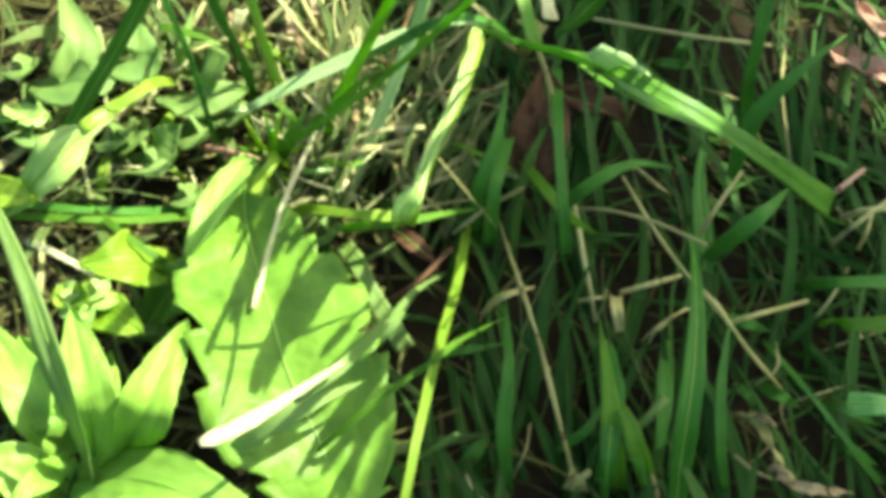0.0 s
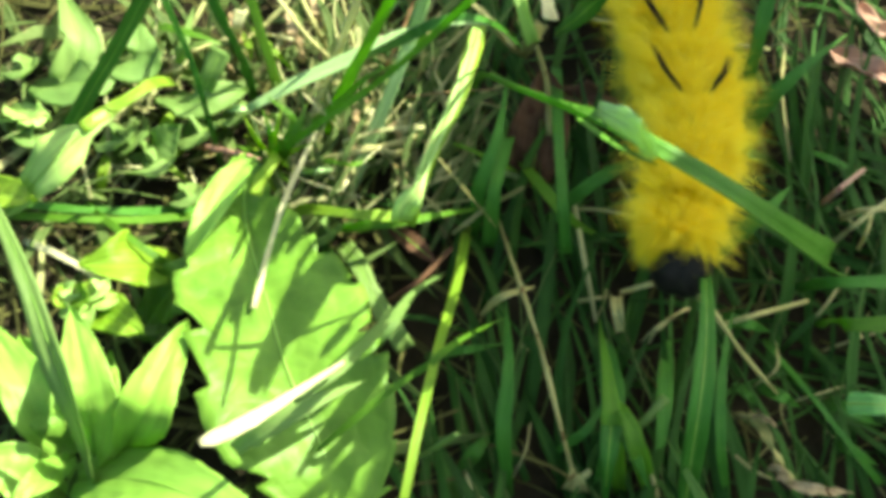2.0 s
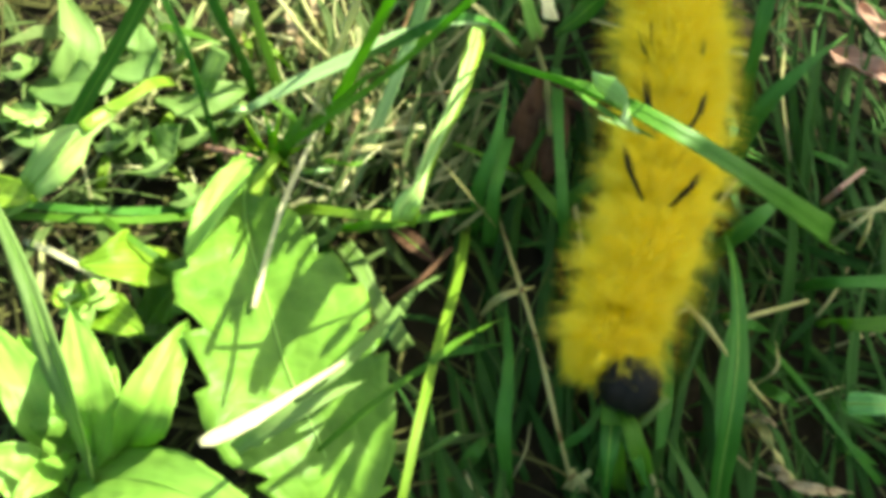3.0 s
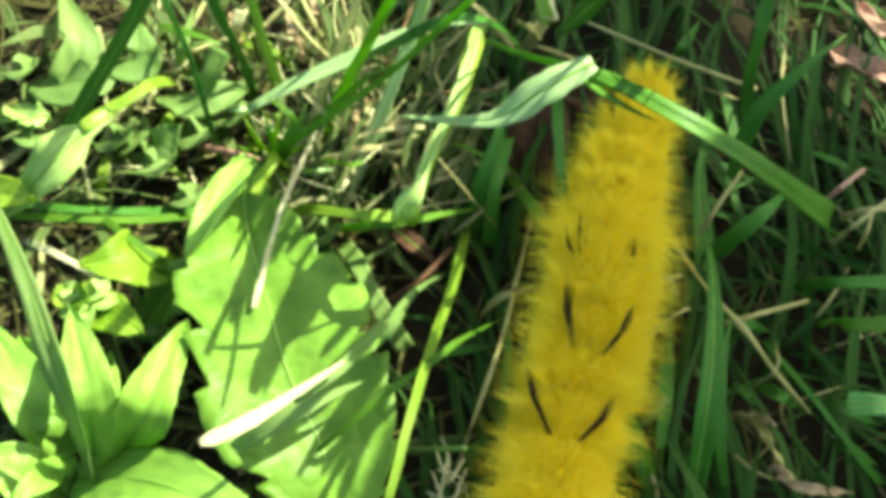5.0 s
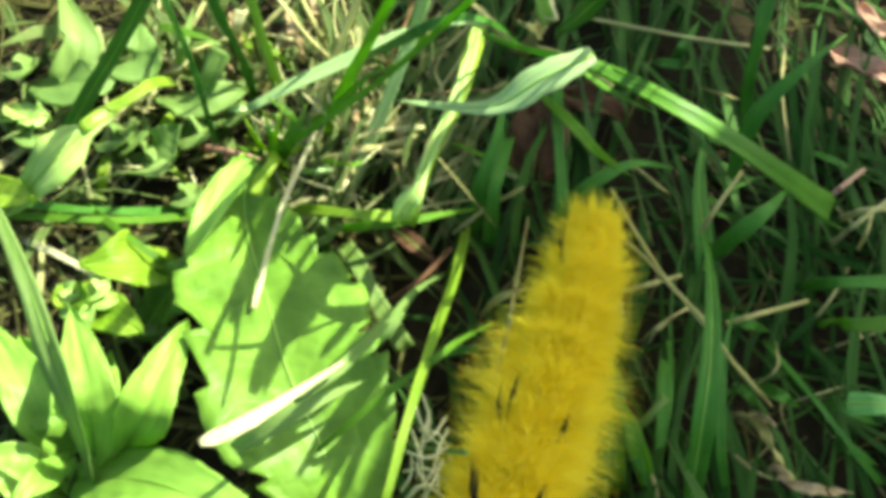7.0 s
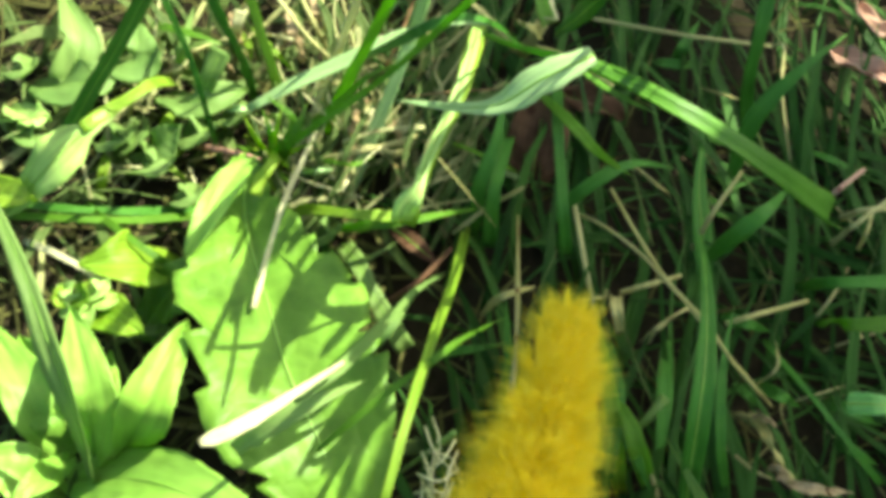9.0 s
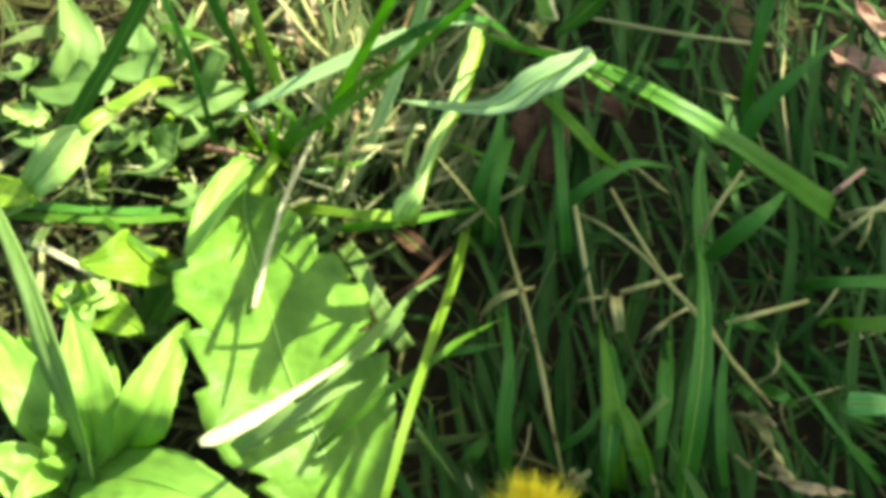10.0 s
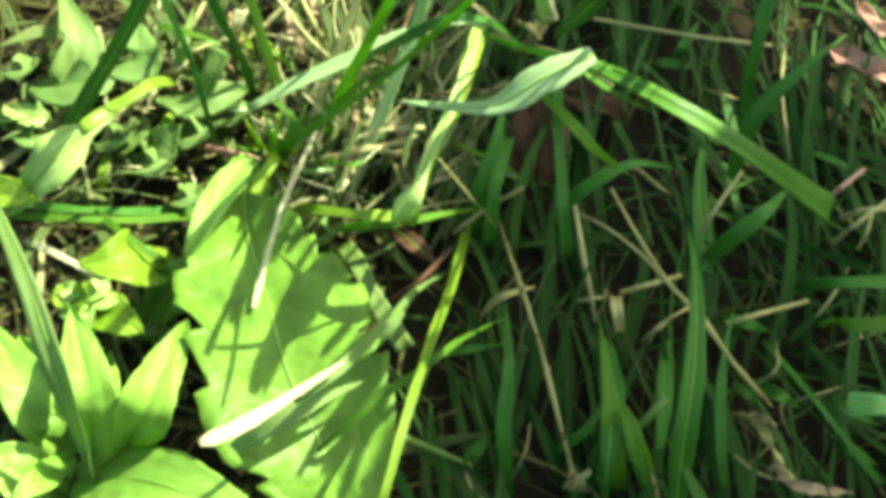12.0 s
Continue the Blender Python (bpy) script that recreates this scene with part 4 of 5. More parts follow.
grass_blade(((25.7, -3.4, 1.8), (27.4, -5.9, 4.8), (30.3, -5.2, 1.8)), 1.21, DEEP, 'dark green blade lying in shade')
straw(((25.7, -18.5, 1.1), (26.9, -18.4, 4.1), (29.3, -15.6, 1.1)), 0.14, 0.07, STRAW, 'thin dry stalk lying in shade')
grass_blade(((24.7, 15.3, 1.0), (26.4, 18.0, 2.7), (28.5, 23.4, 1.0)), 1.09, DEEP, 'dark green blade lying in shade')
straw(((33.4, -4.8, 1.2), (35.6, -2.8, 4.2), (39.1, 2.8, 1.2)), 0.17, 0.12, STRAW, 'thin dry stalk lying in shade')
grass_blade(((28.4, -10.0, 1.0), (29.6, -12.7, 4.0), (32.2, -12.5, 1.0)), 1.28, DEEP, 'dark green blade lying in shade')
straw(((30.4, -11.2, 1.4), (29.3, -14.7, 4.4), (30.6, -15.4, 1.4)), 0.10, 0.08, STRAW, 'thin dry stalk lying in shade')
grass_blade(((34.2, -16.0, 1.8), (35.1, -18.4, 4.8), (37.8, -18.3, 1.8)), 1.05, DEEP, 'dark green blade lying in shade')
straw(((30.4, -12.2, 1.0), (32.8, -12.4, 3.7), (37.2, -10.0, 1.0)), 0.13, 0.09, STRAW, 'thin dry stalk lying in shade')
grass_blade(((1.5, -18.5, 1.0), (3.0, -17.3, 3.2), (4.8, -14.2, 1.0)), 1.36, DEEP, 'dark green blade lying in shade')
straw(((34.9, -6.7, 1.0), (37.3, -6.5, 2.8), (41.5, -4.4, 1.0)), 0.18, 0.09, STRAW, 'thin dry stalk lying in shade')
grass_blade(((24.4, 26.9, 1.2), (25.2, 27.6, 4.2), (27.9, 33.6, 1.2)), 1.33, DEEP, 'dark green blade lying in shade')
straw(((34.1, -14.6, 1.0), (35.9, -18.5, 2.9), (38.2, -20.8, 1.0)), 0.14, 0.09, STRAW, 'thin dry stalk lying in shade')
grass_blade(((-1.7, -7.6, 1.8), (2.2, -8.5, 4.8), (5.9, -6.3, 1.8)), 0.87, DEEP, 'dark green blade lying in shade')
straw(((14.2, -3.7, 1.0), (14.8, -2.8, 2.9), (15.6, 0.3, 1.0)), 0.11, 0.12, STRAW, 'thin dry stalk lying in shade')
grass_blade(((11.0, 7.4, 1.0), (11.6, 10.3, 3.5), (13.2, 16.8, 1.0)), 1.29, DEEP, 'dark green blade lying in shade')
straw(((26.8, 24.1, 1.3), (28.4, 20.7, 4.3), (31.5, 22.2, 1.3)), 0.15, 0.13, STRAW, 'thin dry stalk lying in shade')
grass_blade(((33.9, -11.3, 1.0), (35.8, -13.9, 3.4), (39.2, -14.3, 1.0)), 1.46, DEEP, 'dark green blade lying in shade')
straw(((-1.2, 23.5, 1.0), (3.7, 20.2, 3.7), (8.2, 21.2, 1.0)), 0.12, 0.12, STRAW, 'thin dry stalk lying in shade')
grass_blade(((8.4, 21.9, 1.6), (10.3, 19.1, 4.6), (12.8, 21.1, 1.6)), 1.11, DEEP, 'dark green blade lying in shade')
straw(((36.0, -11.4, 1.0), (37.0, -8.0, 2.9), (40.0, -2.5, 1.0)), 0.15, 0.09, STRAW, 'thin dry stalk lying in shade')
grass_blade(((35.6, 17.0, 1.0), (38.5, 12.8, 3.8), (42.9, 12.8, 1.0)), 0.83, DEEP, 'dark green blade lying in shade')
straw(((6.1, -19.0, 1.0), (7.1, -17.7, 4.0), (7.8, -13.8, 1.0)), 0.12, 0.08, STRAW, 'thin dry stalk lying in shade')
grass_blade(((26.4, -9.9, 1.0), (27.0, -12.2, 3.0), (28.3, -12.5, 1.0)), 0.86, DEEP, 'dark green blade lying in shade')
straw(((7.1, -6.0, 1.0), (8.6, -8.2, 2.7), (9.8, -8.6, 1.0)), 0.18, 0.10, STRAW, 'thin dry stalk lying in shade')
grass_blade(((22.5, 27.9, 1.0), (24.7, 26.0, 2.9), (28.5, 27.4, 1.0)), 1.48, DEEP, 'dark green blade lying in shade')

for points, width, turn in ((((-16.2, 31.5, 5.0), (-15.1, 26.5, 7.0), (-14.5, 25.1, 4.0)), 1.5, 110), (((-13.9, 33.8, 5.0), (-12.9, 29.1, 7.0), (-12.5, 29.7, 4.0)), 1.2, 80), (((-7.5, 17.5, 8.0), (-8.3, 14.4, 9.0), (-9.0, 12.9, 8.0)), 1.3, 140), (((-8.4, 15.1, 6.0), (-8.9, 10.1, 8.0), (-10.0, 8.0, 5.0)), 0.7, 200), (((-22.3, 31.2, 5.0), (-21.1, 27.2, 7.0), (-21.0, 26.5, 5.0)), 1.2, 60), (((-23.9, 23.9, 4.0), (-22.4, 23.0, 6.0), (-21.4, 23.8, 4.0)), 1.3, 60), (((-5.8, 17.1, 6.0), (-4.5, 13.3, 8.0), (-4.4, 13.6, 6.0)), 0.9, 120)):
    grass_blade(points, width, TAN, 'curled tan dead grass leaf in sunlight', shape='lance', wavy=1.6, twist=turn, keel=0.5)

# ---- shaded side ----
bowed_blade = grass_blade(((3.6, 21.7, 1.0), (3.0, 22.0, 7.0), (3.6, 21.3, 13.0), (6.2, 15.7, 18.0), (8.7, 8.6, 25.0), (10.9, 1.7, 32.0), (16.8, -4.2, 34.0), (23.2, -5.8, 30.0), (29.9, -5.3, 23.0), (32.2, -4.2, 20.0)), 1.62, GLOSSY, "long grass blade bowed over the caterpillar's track", shape='strap', keel=0.85, face=SUNWARD)
blade_fold = grass_blade(((10.0, 0.5, 32.6), (11.4, -1.2, 33.0), (13.1, -2.8, 33.2), (15.6, -3.9, 32.6)), 1.0, GLOSSY, 'bright turned-in edge', roll=-20, keel=0.1, name='fold', face=SUNWARD)
blade_fold.parent = bowed_blade
del blade_fold["category"], blade_fold["group"]
blade_tip = grass_blade(((10.9, -0.3, 35.0), (7.2, -1.7, 34.0), (3.2, -1.9, 31.0), (-3.8, 2.7, 26.0)), 2.43, MINT, 'folded tip', keel=0.08, name='tip', face=SUNWARD)
blade_tip.parent = bowed_blade
del blade_tip["category"], blade_tip["group"]
swaying_blade = grass_blade(((19.6, -24.5, 0.0), (18.8, -22.9, 10.0), (18.8, -19.8, 17.0), (19.7, -14.5, 18.0), (21.2, -5.9, 14.0), (22.8, 3.8, 6.0)), 1.84, DEEP, 'tall dark green grass blade', keel=0.45)
grass_blade(((32.3, -17.4, 12.5), (33.1, -17.6, 13.0), (35.2, -18.0, 13.5), (41.9, -16.5, 9.0)), 1.95, JADE, 'blunt cut grass blade end', shape='taper', keel=0.1)
grass_blade(((7.0, 19.5, 2.0), (5.3, 8.7, 9.0), (4.6, 5.0, 8.0), (4.4, 3.8, 2.0)), 1.56, DEEP, 'short dark green grass blade', shape='band')
grass_blade(((11.8, 25.4, 3.0), (10.6, 11.1, 12.0), (10.6, 2.9, 12.0), (11.2, -0.0, 7.0)), 1.20, DEEP, 'narrow green blade with a dry tip', shape='band')
springing_blade = grass_blade(((9.0, 22.3, 4.0), (11.5, 9.8, 14.0), (14.0, 7.1, 13.0), (18.3, 10.0, 5.0)), 1.2, FRESH, 'short green blade in shade')
grass_blade(((15.4, -20.8, 1.0), (14.0, -18.6, 8.0), (13.8, -15.0, 10.0), (13.6, -6.9, 8.0)), 1.78, FRESH, 'dark green blade in shade')
grass_blade(((18.2, -21.9, 1.0), (15.9, -20.1, 9.0), (14.8, -17.0, 10.0), (13.4, -13.0, 6.0)), 1.57, FRESH, 'dark green blade in shade')
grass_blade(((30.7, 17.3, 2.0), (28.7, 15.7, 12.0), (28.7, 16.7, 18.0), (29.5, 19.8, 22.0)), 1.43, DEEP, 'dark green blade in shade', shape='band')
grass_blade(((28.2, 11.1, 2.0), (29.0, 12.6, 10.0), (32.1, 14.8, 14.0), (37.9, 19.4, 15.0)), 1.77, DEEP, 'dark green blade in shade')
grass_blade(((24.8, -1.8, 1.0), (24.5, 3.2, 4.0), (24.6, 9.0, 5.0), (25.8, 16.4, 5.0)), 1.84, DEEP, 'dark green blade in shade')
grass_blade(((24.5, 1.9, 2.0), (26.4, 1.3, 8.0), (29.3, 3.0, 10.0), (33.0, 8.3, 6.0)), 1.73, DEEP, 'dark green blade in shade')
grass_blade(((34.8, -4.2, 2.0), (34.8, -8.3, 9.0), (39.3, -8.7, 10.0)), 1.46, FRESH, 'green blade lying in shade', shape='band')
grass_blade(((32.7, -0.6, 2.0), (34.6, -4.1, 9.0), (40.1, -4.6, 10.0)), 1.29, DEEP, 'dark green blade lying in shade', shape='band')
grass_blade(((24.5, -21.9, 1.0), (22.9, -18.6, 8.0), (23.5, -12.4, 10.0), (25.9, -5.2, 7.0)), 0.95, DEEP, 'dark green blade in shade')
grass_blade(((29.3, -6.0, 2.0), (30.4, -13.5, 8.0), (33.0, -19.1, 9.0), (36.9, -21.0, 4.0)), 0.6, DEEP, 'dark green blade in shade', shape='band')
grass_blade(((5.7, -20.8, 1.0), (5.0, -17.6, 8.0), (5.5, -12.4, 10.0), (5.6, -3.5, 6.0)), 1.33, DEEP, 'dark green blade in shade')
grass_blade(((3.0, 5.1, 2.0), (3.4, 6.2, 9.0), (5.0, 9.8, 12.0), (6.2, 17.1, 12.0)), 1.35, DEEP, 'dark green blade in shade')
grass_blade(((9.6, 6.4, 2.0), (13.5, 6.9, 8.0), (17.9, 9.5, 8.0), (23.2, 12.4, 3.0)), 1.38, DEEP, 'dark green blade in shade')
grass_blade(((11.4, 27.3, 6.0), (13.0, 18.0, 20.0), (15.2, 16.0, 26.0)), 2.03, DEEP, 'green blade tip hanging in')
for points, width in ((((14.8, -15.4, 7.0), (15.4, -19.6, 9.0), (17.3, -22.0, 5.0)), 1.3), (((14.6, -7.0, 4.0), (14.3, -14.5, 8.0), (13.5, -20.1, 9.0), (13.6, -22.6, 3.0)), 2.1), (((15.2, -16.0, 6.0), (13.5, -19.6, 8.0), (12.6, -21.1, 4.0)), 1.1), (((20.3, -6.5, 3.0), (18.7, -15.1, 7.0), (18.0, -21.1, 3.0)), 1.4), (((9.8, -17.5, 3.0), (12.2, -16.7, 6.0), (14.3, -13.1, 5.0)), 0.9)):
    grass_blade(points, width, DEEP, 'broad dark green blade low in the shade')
for points in (((10.4, -21.0, 3.0), (10.7, -20.9, 5.0), (10.8, -20.4, 6.0)), ((11.1, -21.2, 3.0), (11.3, -21.0, 5.0), (12.2, -20.5, 6.0)), ((11.9, -20.9, 2.0), (11.7, -20.9, 4.0), (11.3, -20.5, 5.0))):
    grass_blade(points, 0.75, HAY, 'pale stub of a cut grass stem', shape='stem', keel=0.4)
pale_stub = grass_blade(((10.1, 21.3, 14.0), (9.3, 21.1, 17.0), (8.5, 21.7, 20.0), (7.3, 24.7, 22.0)), 1.44, CREAM, 'pale dry blade end', shape='band', keel=0.3)
grass_blade(((8.0, 26.0, 4.0), (9.1, 24.3, 9.0), (10.0, 26.2, 9.0)), 1.46, STRAW, 'dry curled leaf sheath', shape='band', wavy=1.0)
straw(((3.6, 23.5, 14.0), (5.4, 23.8, 10.0), (7.7, 26.4, 4.0)), 0.25, 0.20, STRAW, 'thin dry stalk in sunlight')
top_straw = straw(((14.6, 30.6, 5.0), (19.6, 25.6, 9.0), (25.1, 22.5, 11.0), (32.4, 23.2, 9.0)), 0.19, 0.19, STRAW, 'long pale dry straw')
straw(((33.6, 25.7, 6.0), (34.1, 23.8, 8.0), (33.1, 18.3, 8.0), (34.7, 14.1, 2.0)), 0.17, 0.14, STRAW, 'dry straw with a sharp bend')
straw(((16.4, -2.2, 4.0), (18.7, -2.5, 6.0), (22.0, -0.4, 4.0)), 0.28, 0.23, HAY, 'short dry straw lying in shade')
straw(((25.4, -6.0, 5.0), (27.7, -6.2, 7.0), (33.4, -3.1, 4.0)), 0.27, 0.22, HAY, 'short dry straw lying in shade')
crossing_straw = straw(((16.3, 9.3, 4.0), (17.5, 1.9, 8.0), (19.5, -4.4, 10.0), (22.1, -10.1, 12.0), (24.4, -12.6, 10.0), (29.0, -13.3, 3.0)), 0.19, 0.14, HAY, 'dry straw with a thick node', knots=(0.55, 0.6, 0.85))
low_straw = straw(((11.8, 7.6, 3.0), (14.5, 4.1, 6.0), (17.4, -0.9, 9.0), (20.1, -6.4, 11.0)), 0.18, 0.18, STRAW, 'thin dry straw lying in the grass')
long_straw = straw(((5.2, 6.1, 4.0), (6.5, -4.1, 10.0), (8.0, -11.8, 12.0), (9.5, -18.0, 10.0), (11.4, -20.9, 3.0)), 0.15, 0.17, STRAW, 'long dry straw standing in shade', knots=(0.3, 0.62))
straw_tip = grass_blade(((3.4, -4.6, 4.0), (5.2, -5.5, 9.0), (8.2, -3.9, 8.0)), 0.72, HAY, 'dry straw-coloured blade tip', shape='lance')
hanging_straw = straw(((9.0, 20.5, 12.0), (10.3, 18.2, 9.0), (10.9, 15.2, 5.0)), 0.25, 0.36, STRAW, 'thin dry straw hanging in shade')
straw(((12.6, 9.7, 3.0), (12.7, 0.7, 7.0), (14.0, -4.7, 3.0)), 0.28, 0.21, STRAW, 'thin dry straw lying in the grass')
grass_blade(((16.0, -1.8, 3.0), (15.6, -5.2, 6.0), (16.0, -6.4, 4.0)), 1.3, HAY, 'short pale broken sheath', shape='stem', keel=0.5)
straw(((12.2, -3.2, 4.0), (13.5, -4.0, 6.0), (15.2, -2.1, 3.0)), 0.25, 0.15, STRAW, 'short dry straw lying in shade')
grass_blade(((18.2, -7.0, 3.0), (18.9, -7.6, 7.0), (22.2, -4.1, 4.0)), 0.99, STRAW, 'dry twisted grass sheath', shape='band', twist=120, keel=0.4)
straw(((25.8, -13.6, 2.0), (26.5, -15.2, 5.0), (28.5, -14.6, 3.0)), 0.24, 0.17, STRAW, 'short dry straw lying in shade')
# sun flecks on this leaf are put into its colour: paler HAY, with TAN shreds
crumpled_leaf = grass_blade(((26.3, -14.1, 4.0), (26.9, -16.3, 6.0), (27.5, -19.0, 6.5), (28.3, -20.4, 5.5), (29.3, -21.0, 4.5)), 0.95, HAY, 'crumpled tan dead grass leaf', shape='band', wavy=2.2, twist=150, keel=0.5)
for points, width, turn in ((((26.5, -15.1, 5.0), (27.1, -16.0, 6.5), (28.5, -16.1, 5.0)), 0.7, 80), (((27.4, -20.0, 5.0), (27.8, -20.9, 6.5), (28.8, -21.2, 5.5)), 1.3, 40), (((28.5, -21.0, 5.0), (30.5, -22.1, 6.0), (34.4, -21.7, 4.0)), 1.0, 60)):
    scrap = grass_blade(points, width, TAN, 'curled shred', shape='lance', wavy=2.0, twist=turn, keel=0.6, name='shred')
    scrap.parent = crumpled_leaf
    del scrap["category"], scrap["group"]
straw(((24.7, -16.6, 2.0), (25.9, -19.9, 5.0), (28.2, -20.1, 3.0)), 0.19, 0.14, STRAW, 'thin dry straw lying in the grass')
straw(((30.4, -6.3, 2.0), (29.1, -10.9, 6.0), (27.7, -11.2, 3.0)), 0.17, 0.12, STRAW, 'thin curled dry straw')
straw(((23.9, 3.8, 2.0), (25.2, 5.1, 6.0), (28.3, 9.3, 7.0)), 0.26, 0.19, STRAW, 'thin dry straw lying in the grass')
straw(((18.7, 13.8, 2.0), (20.4, 9.3, 5.0), (22.5, 9.7, 2.0)), 0.24, 0.16, STRAW, 'short dry straw lying in shade')
straw(((17.3, -17.3, 3.0), (17.2, -20.3, 6.0), (18.0, -22.0, 4.0)), 0.26, 0.19, STRAW, 'short pale straw in shade')
straw(((36.9, 3.7, 3.0), (37.3, 2.0, 9.0), (41.9, 5.9, 8.0)), 0.26, 0.18, STRAW, 'short dry straw at the edge of shade')
straw(((38.4, 6.7, 3.0), (38.8, 4.2, 8.0), (42.3, 5.1, 7.0)), 0.36, 0.23, STRAW, 'short dry straw at the edge of shade')
straw(((36.8, 8.4, 3.0), (36.1, 5.6, 9.0), (39.5, 8.8, 8.0)), 0.31, 0.21, ROSY, 'short dry straw at the edge of shade')
straw(((39.4, 3.2, 3.0), (38.6, 1.9, 8.0), (40.8, 6.4, 5.0)), 0.21, 0.15, HAY, 'short dry straw at the edge of shade')
small_straw = straw(((-2.8, -22.3, 17.0), (-0.8, -21.1, 12.0), (2.5, -18.8, 3.0)), 0.25, 0.18, GREY, 'thin pale straw in shade')
straw(((15.4, -15.2, 2.0), (17.1, -16.0, 6.0), (18.9, -14.2, 7.0)), 0.38, 0.48, GREY, 'short cut grass stem')
straw(((-2.4, 9.7, 3.0), (-0.5, 5.7, 6.0), (0.9, 6.4, 2.0)), 0.27, 0.16, STRAW, 'thin dry straw lying in the grass')
grass_blade(((-5.2, 7.0, 1.0), (-2.8, 2.6, 5.0), (-0.7, 1.6, 3.0)), 1.90, BROWN, 'narrow brown dead leaf', shape='lance')
straw(((-5.5, -2.4, 2.0), (-2.3, -2.3, 6.0), (0.8, 1.3, 6.0)), 0.36, 0.26, BROWN, 'brown dead stalk in shade')

# ---- wisp of dry fibres ----


def straw_wisp(places):
    wisp = tagged(new("straw_wisp"), "tangled wisp of bleached dry fibres", "straw")
    for points in places:
        bm = bmesh.new()
        tube(bm, points, 0.13, 0.07, 8, 5)
        part("fibre", bm, PALE, wisp)
    return wisp


dry_wisp = straw_wisp((((-1.7, -18.6, 15.0), (-0.9, -21.6, 17.0), (0.7, -22.2, 14.0)),
    ((0.7, -19.8, 15.0), (-0.4, -22.8, 18.0), (-1.7, -22.2, 15.0)),
    ((-2.1, -25.5, 13.0), (-0.4, -25.3, 17.0), (0.3, -21.7, 14.0)),
    ((-2.5, -23.8, 14.0), (-0.8, -25.2, 18.0), (0.7, -24.1, 13.0)),
    ((-0.6, -19.1, 14.0), (-1.1, -23.5, 17.0), (-0.7, -25.9, 13.0)),
    ((0.5, -23.3, 15.0), (-0.6, -26.6, 17.0), (-2.1, -26.6, 13.0)),
    ((-1.4, -20.3, 14.0), (0.3, -21.7, 16.0), (1.2, -22.3, 12.0)),
    ((-2.7, -25.0, 13.0), (-1.9, -24.9, 16.0), (-2.0, -22.2, 14.0)),
    ((-1.9, -21.2, 16.0), (-1.3, -23.9, 18.0), (-1.5, -24.9, 15.0)),
    ((0.9, -20.3, 14.0), (0.0, -24.3, 18.0), (0.2, -25.0, 13.0)),
    ((-2.3, -22.6, 15.0), (-0.6, -24.8, 19.0), (1.0, -21.7, 14.0)),
    ((-2.4, -26.3, 14.0), (-1.3, -26.6, 18.0), (0.3, -24.9, 14.0)),
    ((-1.1, -17.4, 14.0), (-0.5, -20.9, 17.0), (-0.9, -22.2, 15.0)),
    ((0.5, -25.5, 13.0), (-0.9, -26.5, 19.0), (-1.8, -23.2, 15.0))))

grass_blade(((10.0, 26.4, 13.0), (10.0, 22.9, 15.0), (10.2, 21.2, 15.0)), 1.7, PALE, 'short bleached scrap of a dry blade', shape='band', keel=0.1, face=SUNWARD)
grass_blade(((7.7, 22.7, 13.0), (8.5, 20.4, 15.0), (9.4, 20.1, 14.0)), 1.6, HAY, 'short bleached scrap of a dry blade', shape='band', wavy=0.8, face=SUNWARD)
grass_blade(((2.6, 24.4, 14.0), (4.6, 21.1, 15.0), (6.6, 18.7, 14.0)), 0.5, STRAW, 'thin dry stalk lying over a stem', shape='stem', keel=0.3)

# ---- unseen broad plant, added to cast the shade ----


def unseen_shade_plant():
    plant = tagged(new("unseen_shade_plant"), "unseen tall plant with broad leaves added to shade the grass", "plant")
    plant.location = (0.108, 0.136, 0.0)
    for rise, way, out, reach, wide in ((118, 266, 12, 126, 32), (126, 272, 12, 130, 32), (122, 270, 12, 90, 38), (134, 278, 40, 98, 32), (130, 274, 12, 100, 26), (124, 270, 12, 136, 32), (116, 285, 72, 66, 36), (120, 262.5, 104, 36, 26), (128, 279, 14, 66, 26), (123, 265, 72, 34, 14), (122, 288, 40, 40, 14)):
        a = radians(way)
        bm = bmesh.new()
        knee = Vector((math.cos(a) * out, math.sin(a) * out, rise))
        tube(bm, ((0, 0, -1), (math.cos(a) * 3, math.sin(a) * 3, rise * 0.5), knee), 1.6, 1.0, 8, 7)
        stem = part("leaf_stalk", bm, SHADE_LEAF, plant)
        bm = bmesh.new()
        broad(bm, (knee, knee + Vector((math.cos(a) * reach * 0.5, math.sin(a) * reach * 0.5, 5)), knee + Vector((math.cos(a) * reach, math.sin(a) * reach, -2))), wide, spade, 0.05, 9, 30, 0.0, 0.05, 0.03, 0.0, rise)
        part("leaf", bm, SHADE_LEAF, stem)
    return plant


unseen_shade_plant()

# ---- unseen tall grass, added to streak the herbs with shade ----
def shade_streak_blade(near, far, width):
    """An unseen tall blade, added and rooted behind; its end (near to far, mm) hangs over the dandelion leaf and
    streaks it with shade.
    """
    near, far = Vector(near), Vector(far)
    root = Vector((near.x + 32, 80, 0))
    crest = near + (near - far).normalized() * 26 + Vector((4, 0, -2))
    stalk = [root * (1 - u) ** 2 + crest * 2 * u * (1 - u) + near * u * u for u in (0, 0.3, 0.55, 0.75, 0.9)]
    return grass_blade([*stalk, *(near.lerp(far, u) for u in (0, 0.25, 0.5, 0.75, 1))], width, DEEP, 'unseen tall green grass blade added to streak herbs with shade', shape='lath', keel=0.1)


